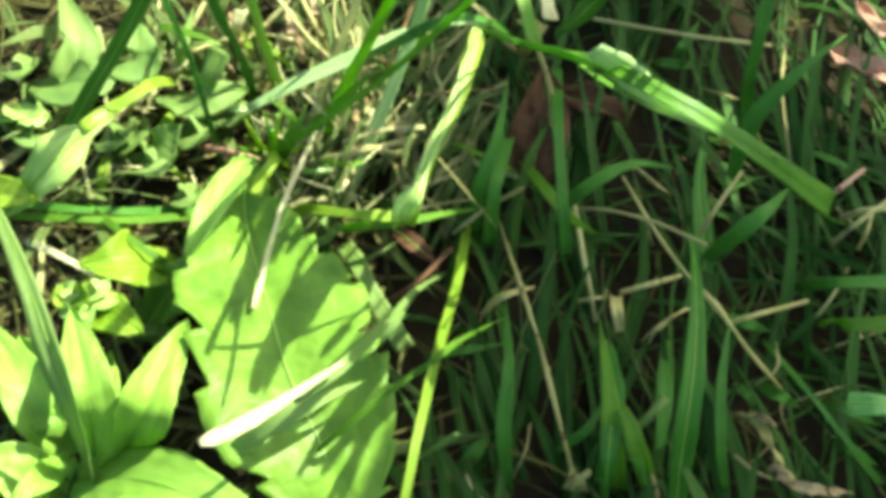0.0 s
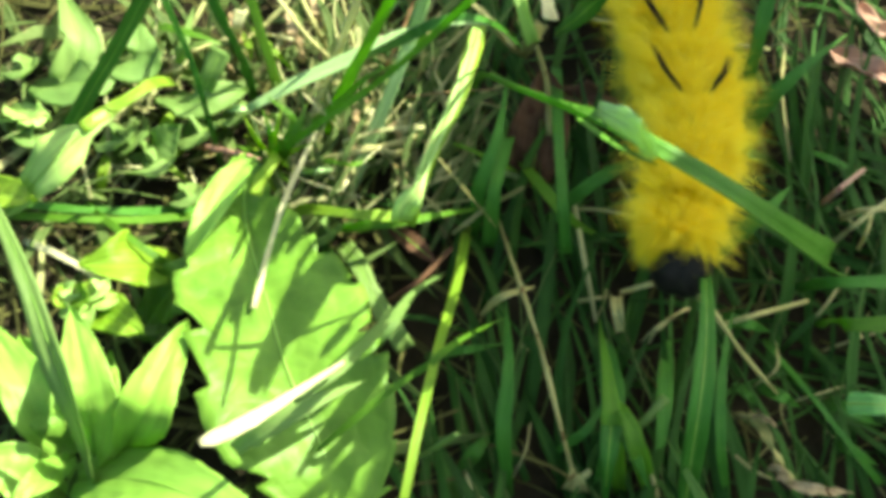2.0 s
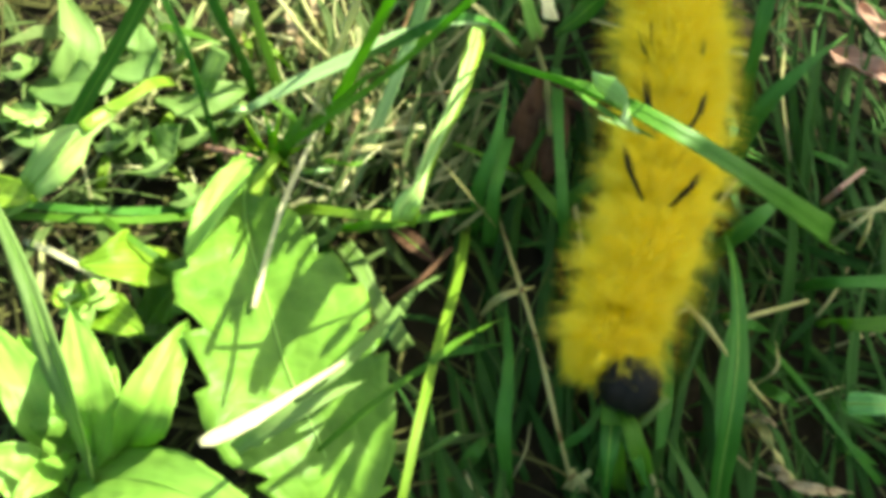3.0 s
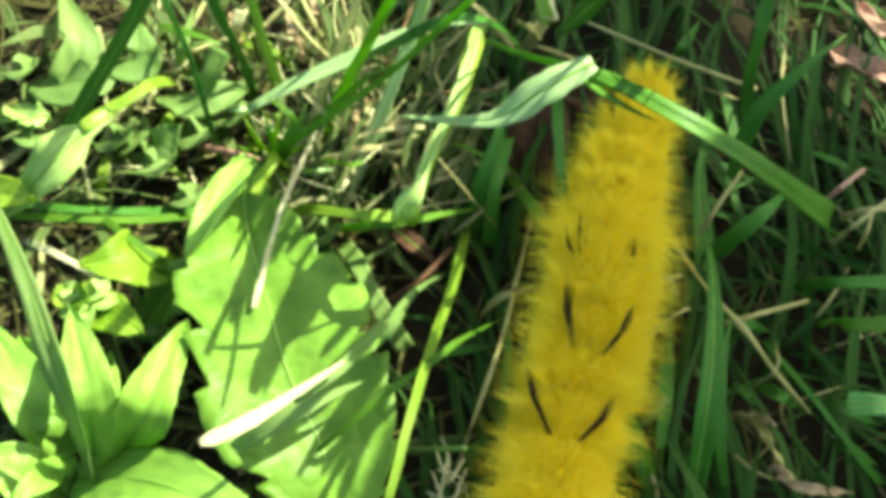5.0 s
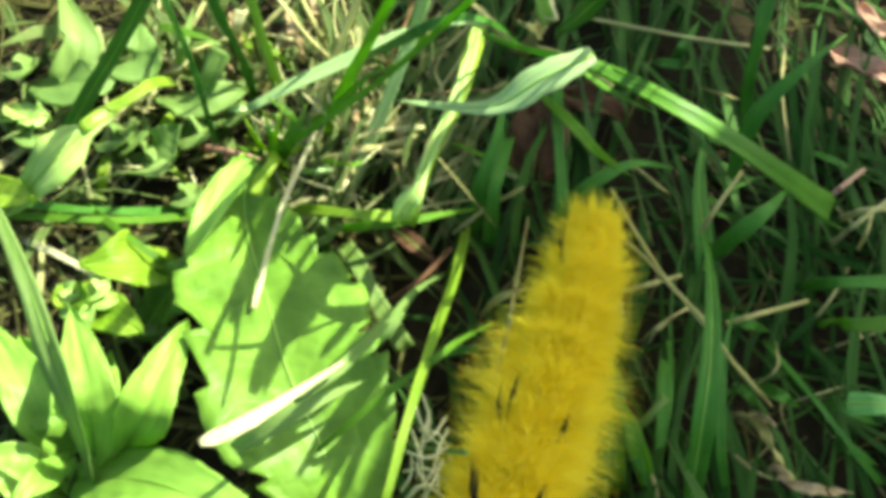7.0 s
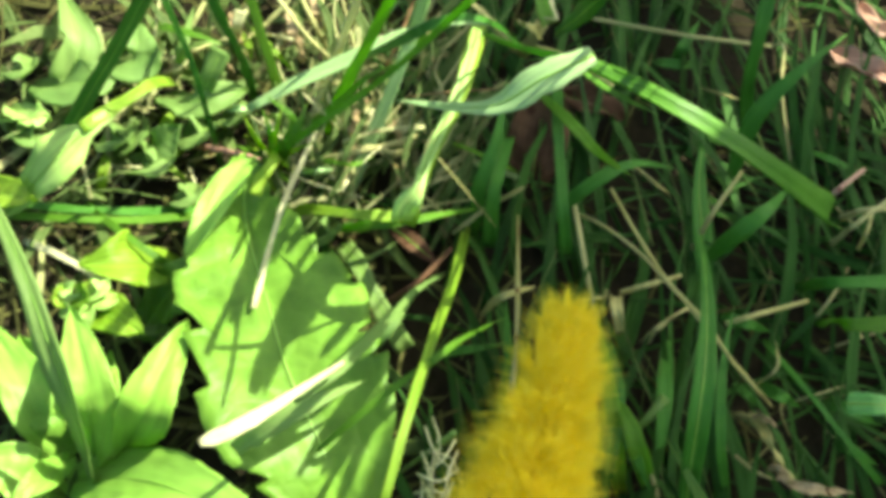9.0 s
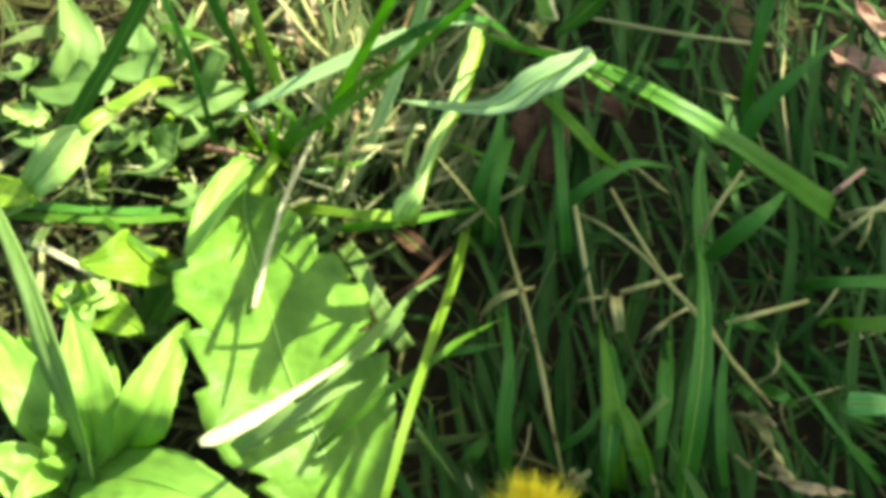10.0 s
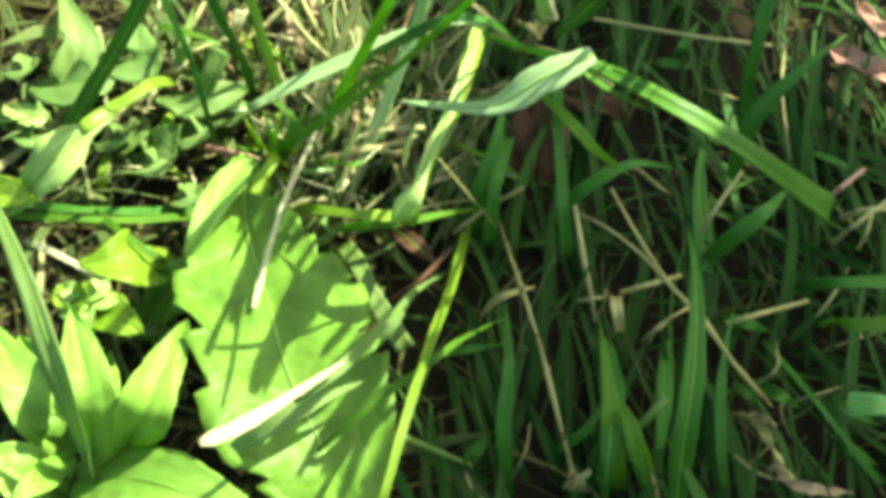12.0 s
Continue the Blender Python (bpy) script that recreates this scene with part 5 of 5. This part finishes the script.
for near, far, width in (
    ((13.3, 22.1, 46.0), (11.0, 12.2, 48.6), 0.7),
    ((21.4, 0.1, 49.0), (18.3, -8.9, 53.0), 1.0),
    ((19.6, 4.0, 49.0), (19.8, 1.5, 53.0), 0.8),
    ((11.3, 8.9, 49.0), (11.9, 4.1, 53.0), 1.0),
    ((14.4, 2.4, 49.0), (14.7, -2.9, 53.0), 0.6),
    ((13.2, 15.7, 46.0), (13.3, 10.3, 49.2), 0.85),
    ((11.2, 18.5, 46.0), (9.3, 9.7, 49.2), 0.6),
    ((14.2, 10.0, 46.8), (14.3, 3.2, 51.1), 0.6),
    ((16.6, 20.0, 46.0), (14.5, 11.7, 48.7), 1.0),
    ((16.8, -3.6, 51.0), (18.2, -5.6, 55.0), 0.64),
    ((13.7, 26.2, 46.0), (9.7, 13.7, 48.2), 0.85),
    ((14.5, 21.7, 46.0), (10.2, 6.7, 49.9), 1.3),
    ((15.6, 7.4, 48.9), (13.7, -3.1, 53.2), 2.0),
    ((9.5, 4.4, 48.3), (11.8, -4.7, 54.3), 0.58),
    ((13.0, 1.3, 49.3), (8.9, -0.2, 52.1), 0.64),
    ((16.8, 7.6, 48.7), (15.5, 2.2, 51.3), 2.4),
    ((20.6, -0.9, 50.0), (17.9, -4.7, 54.3), 1.54),
    ((21.9, -4.9, 51.9), (23.2, -6.8, 56.3), 0.9),
    ((22.9, -4.9, 51.9), (26.4, -7.4, 57.0), 2.56),
    ((13.4, 18.4, 46.0), (12.2, 12.1, 48.6), 0.8),
    ((17.2, -2.2, 49.0), (16.6, -6.5, 53.0), 1.3),
    ((22.5, 0.1, 50.0), (21.4, -4.9, 53.0), 1.6)):
    shade_streak_blade(near, far, width)

# ---- caterpillar ----
def tuft(bm, rnd, base, way, length, r, bend):
    """One tapered hair (mm)."""
    side = way.cross(Vector((0.3, 0.2, 1))).normalized()
    turn = rnd.uniform(0, math.pi)
    side = Matrix.Rotation(turn, 3, way) @ side
    mid, tip = base + way * length * 0.55 + bend * 0.3, base + way * length + bend
    a, b = bm.verts.new((base - side * r) * MM), bm.verts.new((base + side * r) * MM)
    c, d = bm.verts.new((mid + side * r * 0.8) * MM), bm.verts.new((mid - side * r * 0.8) * MM)
    bm.faces.new((a, b, c, d))
    bm.faces.new((d, c, bm.verts.new(tip * MM)))


def hair_coat(seed, count, radius, half, push=0.0, long=1.0, cap=0):
    """Felted short hair on the back of one body ring, longer tufts on its flanks; push tilts it forwards (+) or backwards (-)."""
    rnd = random.Random(seed)
    bm = bmesh.new()
    for _ in range(count):
        a, y = rnd.uniform(-0.4, math.pi + 0.4), rnd.uniform(-half, half)
        around = Vector((math.cos(a), 0, math.sin(a)))
        flank = abs(math.cos(a)) ** 2
        way = (around + Vector((rnd.gauss(0, 0.4), rnd.gauss(push, 0.5), rnd.gauss(0, 0.35)))).normalized()
        length = rnd.uniform(1.1, 2.2) * (1 + 0.55 * flank) * long
        droop = Vector((0, 0, -0.14)) * length * rnd.random()
        root = Vector((around.x * radius, y, around.z * radius * 0.95))
        if cap and rnd.random() < 0.4:
            r = math.sqrt(rnd.random())
            root = Vector((around.x * radius * r, cap * half * (1.35 - 0.6 * r * r), around.z * radius * r))
            way = (around * r * 0.8 + Vector((rnd.gauss(0, 0.3), cap * rnd.uniform(0.5, 1.3), rnd.gauss(0, 0.3)))).normalized()
        tuft(bm, rnd, root, way, length, rnd.uniform(0.03, 0.06), droop)
    for k in (-1, 1):
        for _ in range(11):
            a, y = rnd.uniform(-0.1, 0.8), rnd.uniform(-half, half)
            around = Vector((k * math.cos(a), 0, math.sin(a)))
            aim = (around + Vector((0, rnd.gauss(push, 0.25), rnd.gauss(0.05, 0.2)))).normalized()
            for _ in range(22):
                way = (aim + Vector([rnd.gauss(0, 0.14) for _ in range(3)])).normalized()
                length = rnd.uniform(3.0, 6.6) * long
                tuft(bm, rnd, around * radius + Vector((0, y + rnd.gauss(0, 0.25), 0)), way, length, rnd.uniform(0.02, 0.036), Vector((0, 0, -0.12)) * length)
    for _ in range(26 if cap else 0):
        a, r = rnd.uniform(-0.3, math.pi + 0.3), radius * rnd.uniform(0.3, 1.0)
        aim = Vector((math.cos(a) * 0.45, cap, math.sin(a) * 0.55 + 0.1)).normalized()
        root = Vector((math.cos(a) * r, cap * half * 0.9, math.sin(a) * r))
        for _ in range(16):
            way = (aim + Vector([rnd.gauss(0, 0.09) for _ in range(3)])).normalized()
            tuft(bm, rnd, root + Vector([rnd.gauss(0, 0.1) for _ in range(3)]), way, rnd.uniform(2.2, 3.9), rnd.uniform(0.03, 0.05), Vector((0, 0, -0.3)))
    return bm


def body_ring(radius, half):
    bm = bmesh.new()
    bmesh.ops.create_uvsphere(bm, u_segments=18, v_segments=10, radius=1.0)
    for v in bm.verts:
        s = abs(v.co.y) ** 2.2
        v.co = Vector((v.co.x * radius, v.co.y * half * 1.25, v.co.z * radius * 0.95 - s * 0.1)) * MM
    return bm


def pencil(seed, root, way, length, count=20):
    rnd = random.Random(seed)
    bm = bmesh.new()
    way = Vector(way).normalized()
    for _ in range(count):
        off = Vector([rnd.gauss(0, 0.07) for _ in range(3)])
        aim = (way + Vector([rnd.gauss(0, 0.02) for _ in range(3)])).normalized()
        tuft(bm, rnd, Vector(root) + off, aim, length * rnd.uniform(0.8, 1.05), 0.1, Vector((-way.x * 2.2, -1.4, -1.0)) * rnd.uniform(0.7, 1.0))
    return bm


def leg_mesh(length, r):
    bm = bmesh.new()
    tube(bm, ((0, 0, 0), (0, 0.15, -length * 0.5), (0, 0.1, -length)), r, r * 0.55, 4, 7)
    return bm


RINGS = 13
caterpillar = tagged(new("caterpillar"), "fuzzy bright yellow caterpillar with black hair pencils crawling through grass", "caterpillar")
segments = []
coats = {}
for i in range(RINGS):
    u = i / (RINGS - 1)
    radius = 2.8 - 1.9 * max(0, 0.3 - u) - 1.2 * max(0, (u - 0.6) / 0.4) ** 1.8
    ring = part("segment", body_ring(radius, 2.6), SKIN, caterpillar)
    segments.append(ring)
    push = 0.55 if i == 0 else (-0.6 if i == RINGS - 1 else (-0.25 if i == RINGS - 2 else 0.0))
    coat = part("hair", hair_coat(40 + i, 5600, radius, 3.0, push, 0.8 if i < 4 else (0.88 if i < RINGS - 3 else (0.78, 0.66, 0.55)[i - RINGS + 3]), {0: 1, RINGS - 1: -1}.get(i, 0)), YELLOW_HAIR, ring, "dense yellow hair", smooth=False)
    if i in (3, 5):
        for k in (-1, 1):
            part("hair_pencil", pencil(70 + i + k, (k * 1.2, 0, radius * 1.1), (k * 0.55, -0.75, 0.5) if i == 5 else (k * 0.8, -0.7, 0.4), 5.4 + 0.6 * k, 16), BLACK_HAIR, ring, "long black hair pencil", smooth=False)
    if i == 7:
        for turn in (-0.1, 0.5):
            part("hair_pencil", pencil(84, (1.9, 0, radius * 0.8), (0.35 + turn, -0.8, 0.3), 4.6, 12), BLACK_HAIR, ring, "long black hair pencil", smooth=False)
    if i == 7:
        part("hair_pencil", pencil(80 + i, (-2.0, -1, radius * 0.85), (-0.3, -0.5, 0.9), 2.4, 14), BLACK_HAIR, ring, "short black hair pencil", smooth=False)
    if i == RINGS - 2:
        part("hair_pencil", pencil(80, (1.6, -1, radius * 0.6), (0.5, -0.9, 0.3), 5.5, 9), BLACK_HAIR, ring, "long black hair pencil", smooth=False)
    if i in (0, 1, 2, 5, 6, 7, 8, 12):
        for k in (-1, 1):
            leg = part("leg", leg_mesh(2.6, 0.42 if i < 3 else 0.75), HEAD if i < 3 else SKIN, ring)
            leg.location = (k * radius * 0.5 * MM, 0, -radius * 0.62 * MM)


def head_mesh():
    bm = bmesh.new()
    for k in (-1, 1):
        bmesh.ops.create_uvsphere(bm, u_segments=16, v_segments=10, radius=1.0, matrix=Matrix.Translation((k * 0.27, 0, 0)))
    for v in bm.verts:
        v.co = Vector((v.co.x * 2.15, v.co.y * 2.4, v.co.z * 2.5 - 0.25 * v.co.y)) * MM
    return bm


head = part("head", head_mesh(), HEAD, caterpillar, "shiny black head")


def head_hair():
    """Sparse bristles that stand out over the head."""
    rnd = random.Random(61)
    bm = bmesh.new()
    for _ in range(60):
        a, y = rnd.uniform(0.1, math.pi - 0.1), rnd.uniform(-2.2, -0.8)
        out = Vector((math.cos(a), rnd.uniform(0.2, 0.9), math.sin(a))).normalized()
        tuft(bm, rnd, Vector((math.cos(a) * 2.1, y, math.sin(a) * 1.9)), out, rnd.uniform(0.7, 1.6), rnd.uniform(0.02, 0.03), Vector((0, 0.2, -0.1)))
    return bm


part("bristles", head_hair(), YELLOW_HAIR, head, "sparse yellow bristles", smooth=False)
part("jaw", leg_mesh(1.4, 0.6), HEAD, head).location = (0, 0.0012, -0.0012)

# the track: how far east the back lies at each of these places along it (mm), and the height of the body's middle, at each time
TRACK_Y = (60, 40, 30, 22, 14, 6, -2, -10, -18, -26, -36, -60, -100)
TRACK = (
    (0.0, 14.5, (27.0, 24.6, 23.4, 22.8, 22.2, 20.6, 18.2, 15.6, 14.3, 14.0, 14.0, 14.0, 14.0)),
    (0.8, 14.5, (27.4, 25.0, 23.8, 23.0, 22.6, 21.0, 18.0, 15.6, 13.6, 13.2, 13.2, 13.2, 13.2)),
    (1.5, 14.0, (25.4, 23.0, 21.8, 21.0, 20.9, 20.4, 18.4, 16.0, 13.6, 12.8, 12.8, 12.8, 12.8)),
    (2.0, 14.0, (25.4, 23.0, 21.8, 21.4, 22.6, 22.2, 20.0, 17.6, 15.2, 12.8, 12.6, 12.6, 12.6)),
    (2.3, 13.5, (24.2, 21.8, 20.6, 20.7, 21.9, 21.5, 21.0, 18.6, 16.2, 13.8, 13.8, 13.8, 13.8)),
    (2.6, 13.0, (22.9, 20.5, 19.3, 19.3, 21.4, 21.5, 19.2, 16.8, 14.4, 12.1, 12.1, 12.1, 12.1)),
    (3.0, 11.5, (26.7, 24.3, 23.1, 22.4, 21.5, 19.9, 17.6, 14.5, 11.5, 9.1, 6.1, 4.7, 4.7)),
    (3.2, 11.0, (25.0, 23.6, 23.0, 22.7, 22.2, 20.3, 17.9, 14.6, 11.1, 8.5, 5.5, 2.7, 2.7)),
    (4.8, 10.5, (25.0, 24.6, 24.0, 22.5, 18.5, 15.7, 14.1, 13.0, 10.5, 8.9, 5.9, 1.9, 1.9)),
    (5.4, 10.5, (22.0, 22.0, 22.0, 21.3, 19.0, 16.4, 14.6, 12.3, 9.4, 6.9, 3.9, -0.1, -0.1)),
    (6.0, 10.5, (16.0, 15.6, 15.2, 15.0, 14.8, 14.5, 13.6, 11.4, 8.0, 4.7, 1.7, -2.4, -2.4)),
    (6.5, 10.5, (15.0, 15.0, 15.0, 15.0, 14.6, 14.3, 13.0, 10.7, 8.4, 4.9, 1.9, -2.1, -2.1)),
    (7.2, 10.5, (14.5, 14.5, 14.5, 14.5, 14.4, 14.0, 12.9, 10.4, 7.8, 4.7, 1.7, -2.4, -2.4)),
    (8.8, 10.5, (12.5, 12.5, 12.5, 12.5, 12.5, 12.5, 12.5, 10.9, 8.3, 5.5, 2.5, -1.6, -1.6)),
    (9.2, 10.5, (10.3, 10.3, 10.3, 10.3, 10.3, 10.3, 10.3, 10.3, 8.9, 7.1, 4.1, 0.1, 0.1)),
    (12.0, 10.5, (8.4, 8.4, 8.4, 8.4, 8.4, 8.4, 8.4, 8.4, 8.4, 7.4, 4.4, 0.3, 0.3)))
LENGTH = 45.0
# the first segment's place along the track; it crawls in short surges
CREEP_T = (0, 0.4, 0.6, 0.8, 1.0, 1.2, 1.6, 2.0, 2.3, 2.6, 2.8, 3.0, 3.2, 4.8, 5.4, 5.7, 6.0, 6.5, 7.2, 8.8, 9.0, 9.2, 9.5, 9.7, 9.8, 9.9, 10.3, 10.5, 12.0)
CREEP_Y = (38.7, 28.0, 21.5, 10.2, 7.6, 6.6, 6.1, -0.4, -1.8, -2.9, -6.2, -10.5, -14.5, -31.0, -33.4, -37.1, -45.3, -46.8, -47.7, -54.1, -57.4, -60.6, -61.9, -66.0, -70.6, -73.4, -75.0, -77.0, -91.0)


def spine(y, t):
    """A place on the caterpillar's track (mm), which shifts as it pushes the grass aside."""
    times = [row[0] for row in TRACK]
    x = [float(np.interp(-y, [-q for q in TRACK_Y], row[2])) for row in TRACK]
    return Vector((float(np.interp(t, times, x)), float(y), float(np.interp(t, times, [row[1] for row in TRACK]))))


def ring_pose(y, t):
    ahead = (spine(y - 3, t) - spine(y + 3, t)).normalized()
    c = (spine(y - 3, t) + spine(y, t) * 2 + spine(y + 3, t)) / 4
    side = ahead.cross(Vector((0, 0, 1))).normalized()
    up = side.cross(ahead)
    m = Matrix((side, ahead, up)).transposed().to_4x4()
    m.translation = c * MM
    return m


def swing(pivot, axis, degrees):
    """A turn about an axis through a place (mm)."""
    p = Vector(pivot) * MM
    return Matrix.Translation(p) @ Matrix.Rotation(radians(degrees), 4, Vector(axis)) @ Matrix.Translation(-p)


# ---- what moves ----
def motions():
    times = [k * 0.1 for k in range(121)]
    whole, pieces = [], [[] for _ in range(RINGS + 1)]
    for t in times:
        front = float(np.interp(t, CREEP_T, CREEP_Y))
        back = front + LENGTH
        base = ring_pose((front + back) / 2, t)
        whole.append((t, base))
        inverse = base.inverted()
        for i in range(RINGS):
            u = i / (RINGS - 1)
            ripple = pose(0, 0, 0.0005 * math.sin(6.5 * t + i * 0.9))
            pieces[i].append((t, inverse @ ripple @ ring_pose(front + LENGTH * u, t)))
        beat = (0, 1.6, 2.0, 2.2, 2.3, 2.4, 2.5, 2.6, 2.7, 2.8, 2.9, 3.0, 3.2, 12)   # the head is lifted aside, then lowered
        reach = float(np.interp(t, beat, (-0.6, -0.6, -4.4, -4.2, -4.2, -1.6, -1.5, -1.4, -1.6, -1.8, -3.1, -4.0, -1.0, -1.0)))
        lean = float(np.interp(t, beat, (0.6, 0.9, 1.1, 2.4, 2.7, 2.9, 3.1, 4.6, 4.7, 4.5, 3.9, 2.5, 0.8, 0.6)))
        raised = float(np.interp(t, beat, (-1.8, -1.8, -0.9, -0.4, 0.6, 3.9, 3.4, 3.6, 3.8, 4.0, 2.2, 0.3, -0.8, -1.8)))
        pieces[RINGS].append((t, inverse @ ring_pose(front + reach, t) @ pose(-lean * MM, 0, raised * MM, -15)))
    walk(caterpillar, whole)
    for i in range(RINGS):
        walk(segments[i], pieces[i])
    walk(head, pieces[RINGS])
    facing, upward = (-0.000, -0.530, 0.848), Vector((-0.000, 0.848, 0.530))
    walk(bowed_blade, [(t, Matrix.Translation(upward * (d * MM))) for t, d in (
        (0, 0.4), (0.3, 0.3), (0.6, -0.6), (1.0, -0.75), (1.4, -1.5), (1.6, -2.0), (1.8, -3.4), (2.0, -3.7), (2.4, -3.1), (2.7, -4.1), (3.0, -1.8), (3.2, -1.8), (4.8, -0.6), (6.0, -0.5), (7.0, 0), (12, 0))])
    fold, along = (10.9, -0.3, 35.0), Vector((-0.841, 0.167, -0.514))
    walk(blade_tip, [(t, swing(fold, facing, a) @ swing(fold, upward, b) @ swing(fold, along, c)) for t, a, b, c in (
        (0, -20, 222, 40), (0.3, -20, 222, 40), (0.37, 10, 165, 0), (0.46, 50, 108, -30), (0.6, 50, 108, -30), (0.8, 95, 130, -45), (1.2, 85, 131, -38), (1.4, 70, 132, -30), (1.8, 60, 144, 0), (1.95, 38, 128, -15), (2.1, 20, 114, -30), (2.4, 20, 114, -30), (2.55, 36, 128, -15), (2.7, 50, 144, 0), (2.85, 46, 126, -15), (3.0, 40, 108, -30), (3.2, 40, 108, -30), (3.7, 28, 70, -20), (4.1, 14, 34, -10), (4.6, 2, 0, 0), (6.0, 4, 0, 0), (7.0, 0, 0, 0), (12, 0, 0, 0))])
    walk(swaying_blade, [(t, pose(d * MM, 0, 0)) for t, d in (
        (0, 0), (1.5, 0), (2.0, 0.8), (2.3, 4.2), (2.5, 6.2), (2.75, 5), (3.0, 3.3), (3.6, 2.4), (5.0, 1.4), (5.5, 2.4), (6.0, 3.2), (6.5, 1.8), (7.2, 1.2), (9.5, 0.7), (12, 0))])
    walk(long_straw, [(t, swing((6.5, -4.1, 10.0), facing, a)) for t, a in (
        (0, 0), (2.6, 0), (3.2, -3), (4.8, -34), (5.5, -31), (7.2, -30), (9.0, -20), (9.6, -8), (10.4, -1), (12, 0))])
    walk(crossing_straw, [(t, pose(x * MM, y * MM, 0)) for t, x, y in (
        (0, 1.2, 1.5), (2.0, 0.8, 1.0), (3.0, 0.2, -0.5), (4.8, 3.0, -0.6), (5.5, 3.4, -0.4), (6.2, 1.2, 0.2), (7.0, 0, 0), (12, 0, 0))])
    walk(top_straw, [(t, swing((12.8, 30.3, 5.0), facing, a)) for t, a in (
        (0, 0), (3.0, -4), (4.6, -13), (6.5, -11), (7.0, -1), (12, 0))])
    walk(hanging_straw, [(t, swing((9.0, 20.5, 12.0), facing, a)) for t, a in (
        (0, 0), (2.0, -3), (3.2, -2), (4.2, 45), (4.8, 52), (12, 52))])
    walk(low_straw, [(t, swing((11.8, 7.6, 3.0), facing, a)) for t, a in (
        (0, 25), (2.0, 24), (2.5, 8), (3.2, 2), (4.8, 0), (12, 0))])
    walk(small_straw, [(t, swing((-0.8, -21.1, 12.0), facing, a)) for t, a in (
        (0, -95), (3.2, -95), (4.8, -120), (7.2, -130), (9.0, -90), (9.8, -40), (10.4, -6), (12, 0))])
    walk(dry_wisp, [(t, pose(x * MM, y * MM, z * MM)) for t, x, y, z in (
        (0, 3, -1, -13), (4.0, 3, -1, -13), (5.0, 1, -0.5, -7), (5.5, 0, 0, -1), (6.5, -0.5, 0, 0), (7.2, -0.5, 0, 0), (8.8, 0, -0.5, -1), (9.2, 1, -1, -6), (9.6, 3, -1, -13), (12, 3, -1, -13))])
    walk(springing_blade, [(t, pose(x * MM, y * MM, z * MM)) for t, x, y, z in (
        (0, -2, -4, -5), (5.5, -4, -6, -5), (5.8, -5, -7, -2), (6.0, -5.5, -6.5, 1), (6.3, -0.5, -0.5, 0), (6.6, 0, 0, 0), (12, 0, 0, 0))])
    walk(pale_stub, [(t, pose(x * MM, y * MM, 0)) for t, x, y in (
        (0, -1.3, -2.6), (2.0, -1.6, -2.4), (3.2, -1.0, -1.6), (4.8, 0, 0), (12, 0, 0))])
    walk(bright_stem, [(t, swing((2.4, 6.7, 2.0), facing, a)) for t, a in (
        (0, 4), (3.0, 3.5), (5.0, 1), (7.0, 0.5), (12, 0))])


motions()
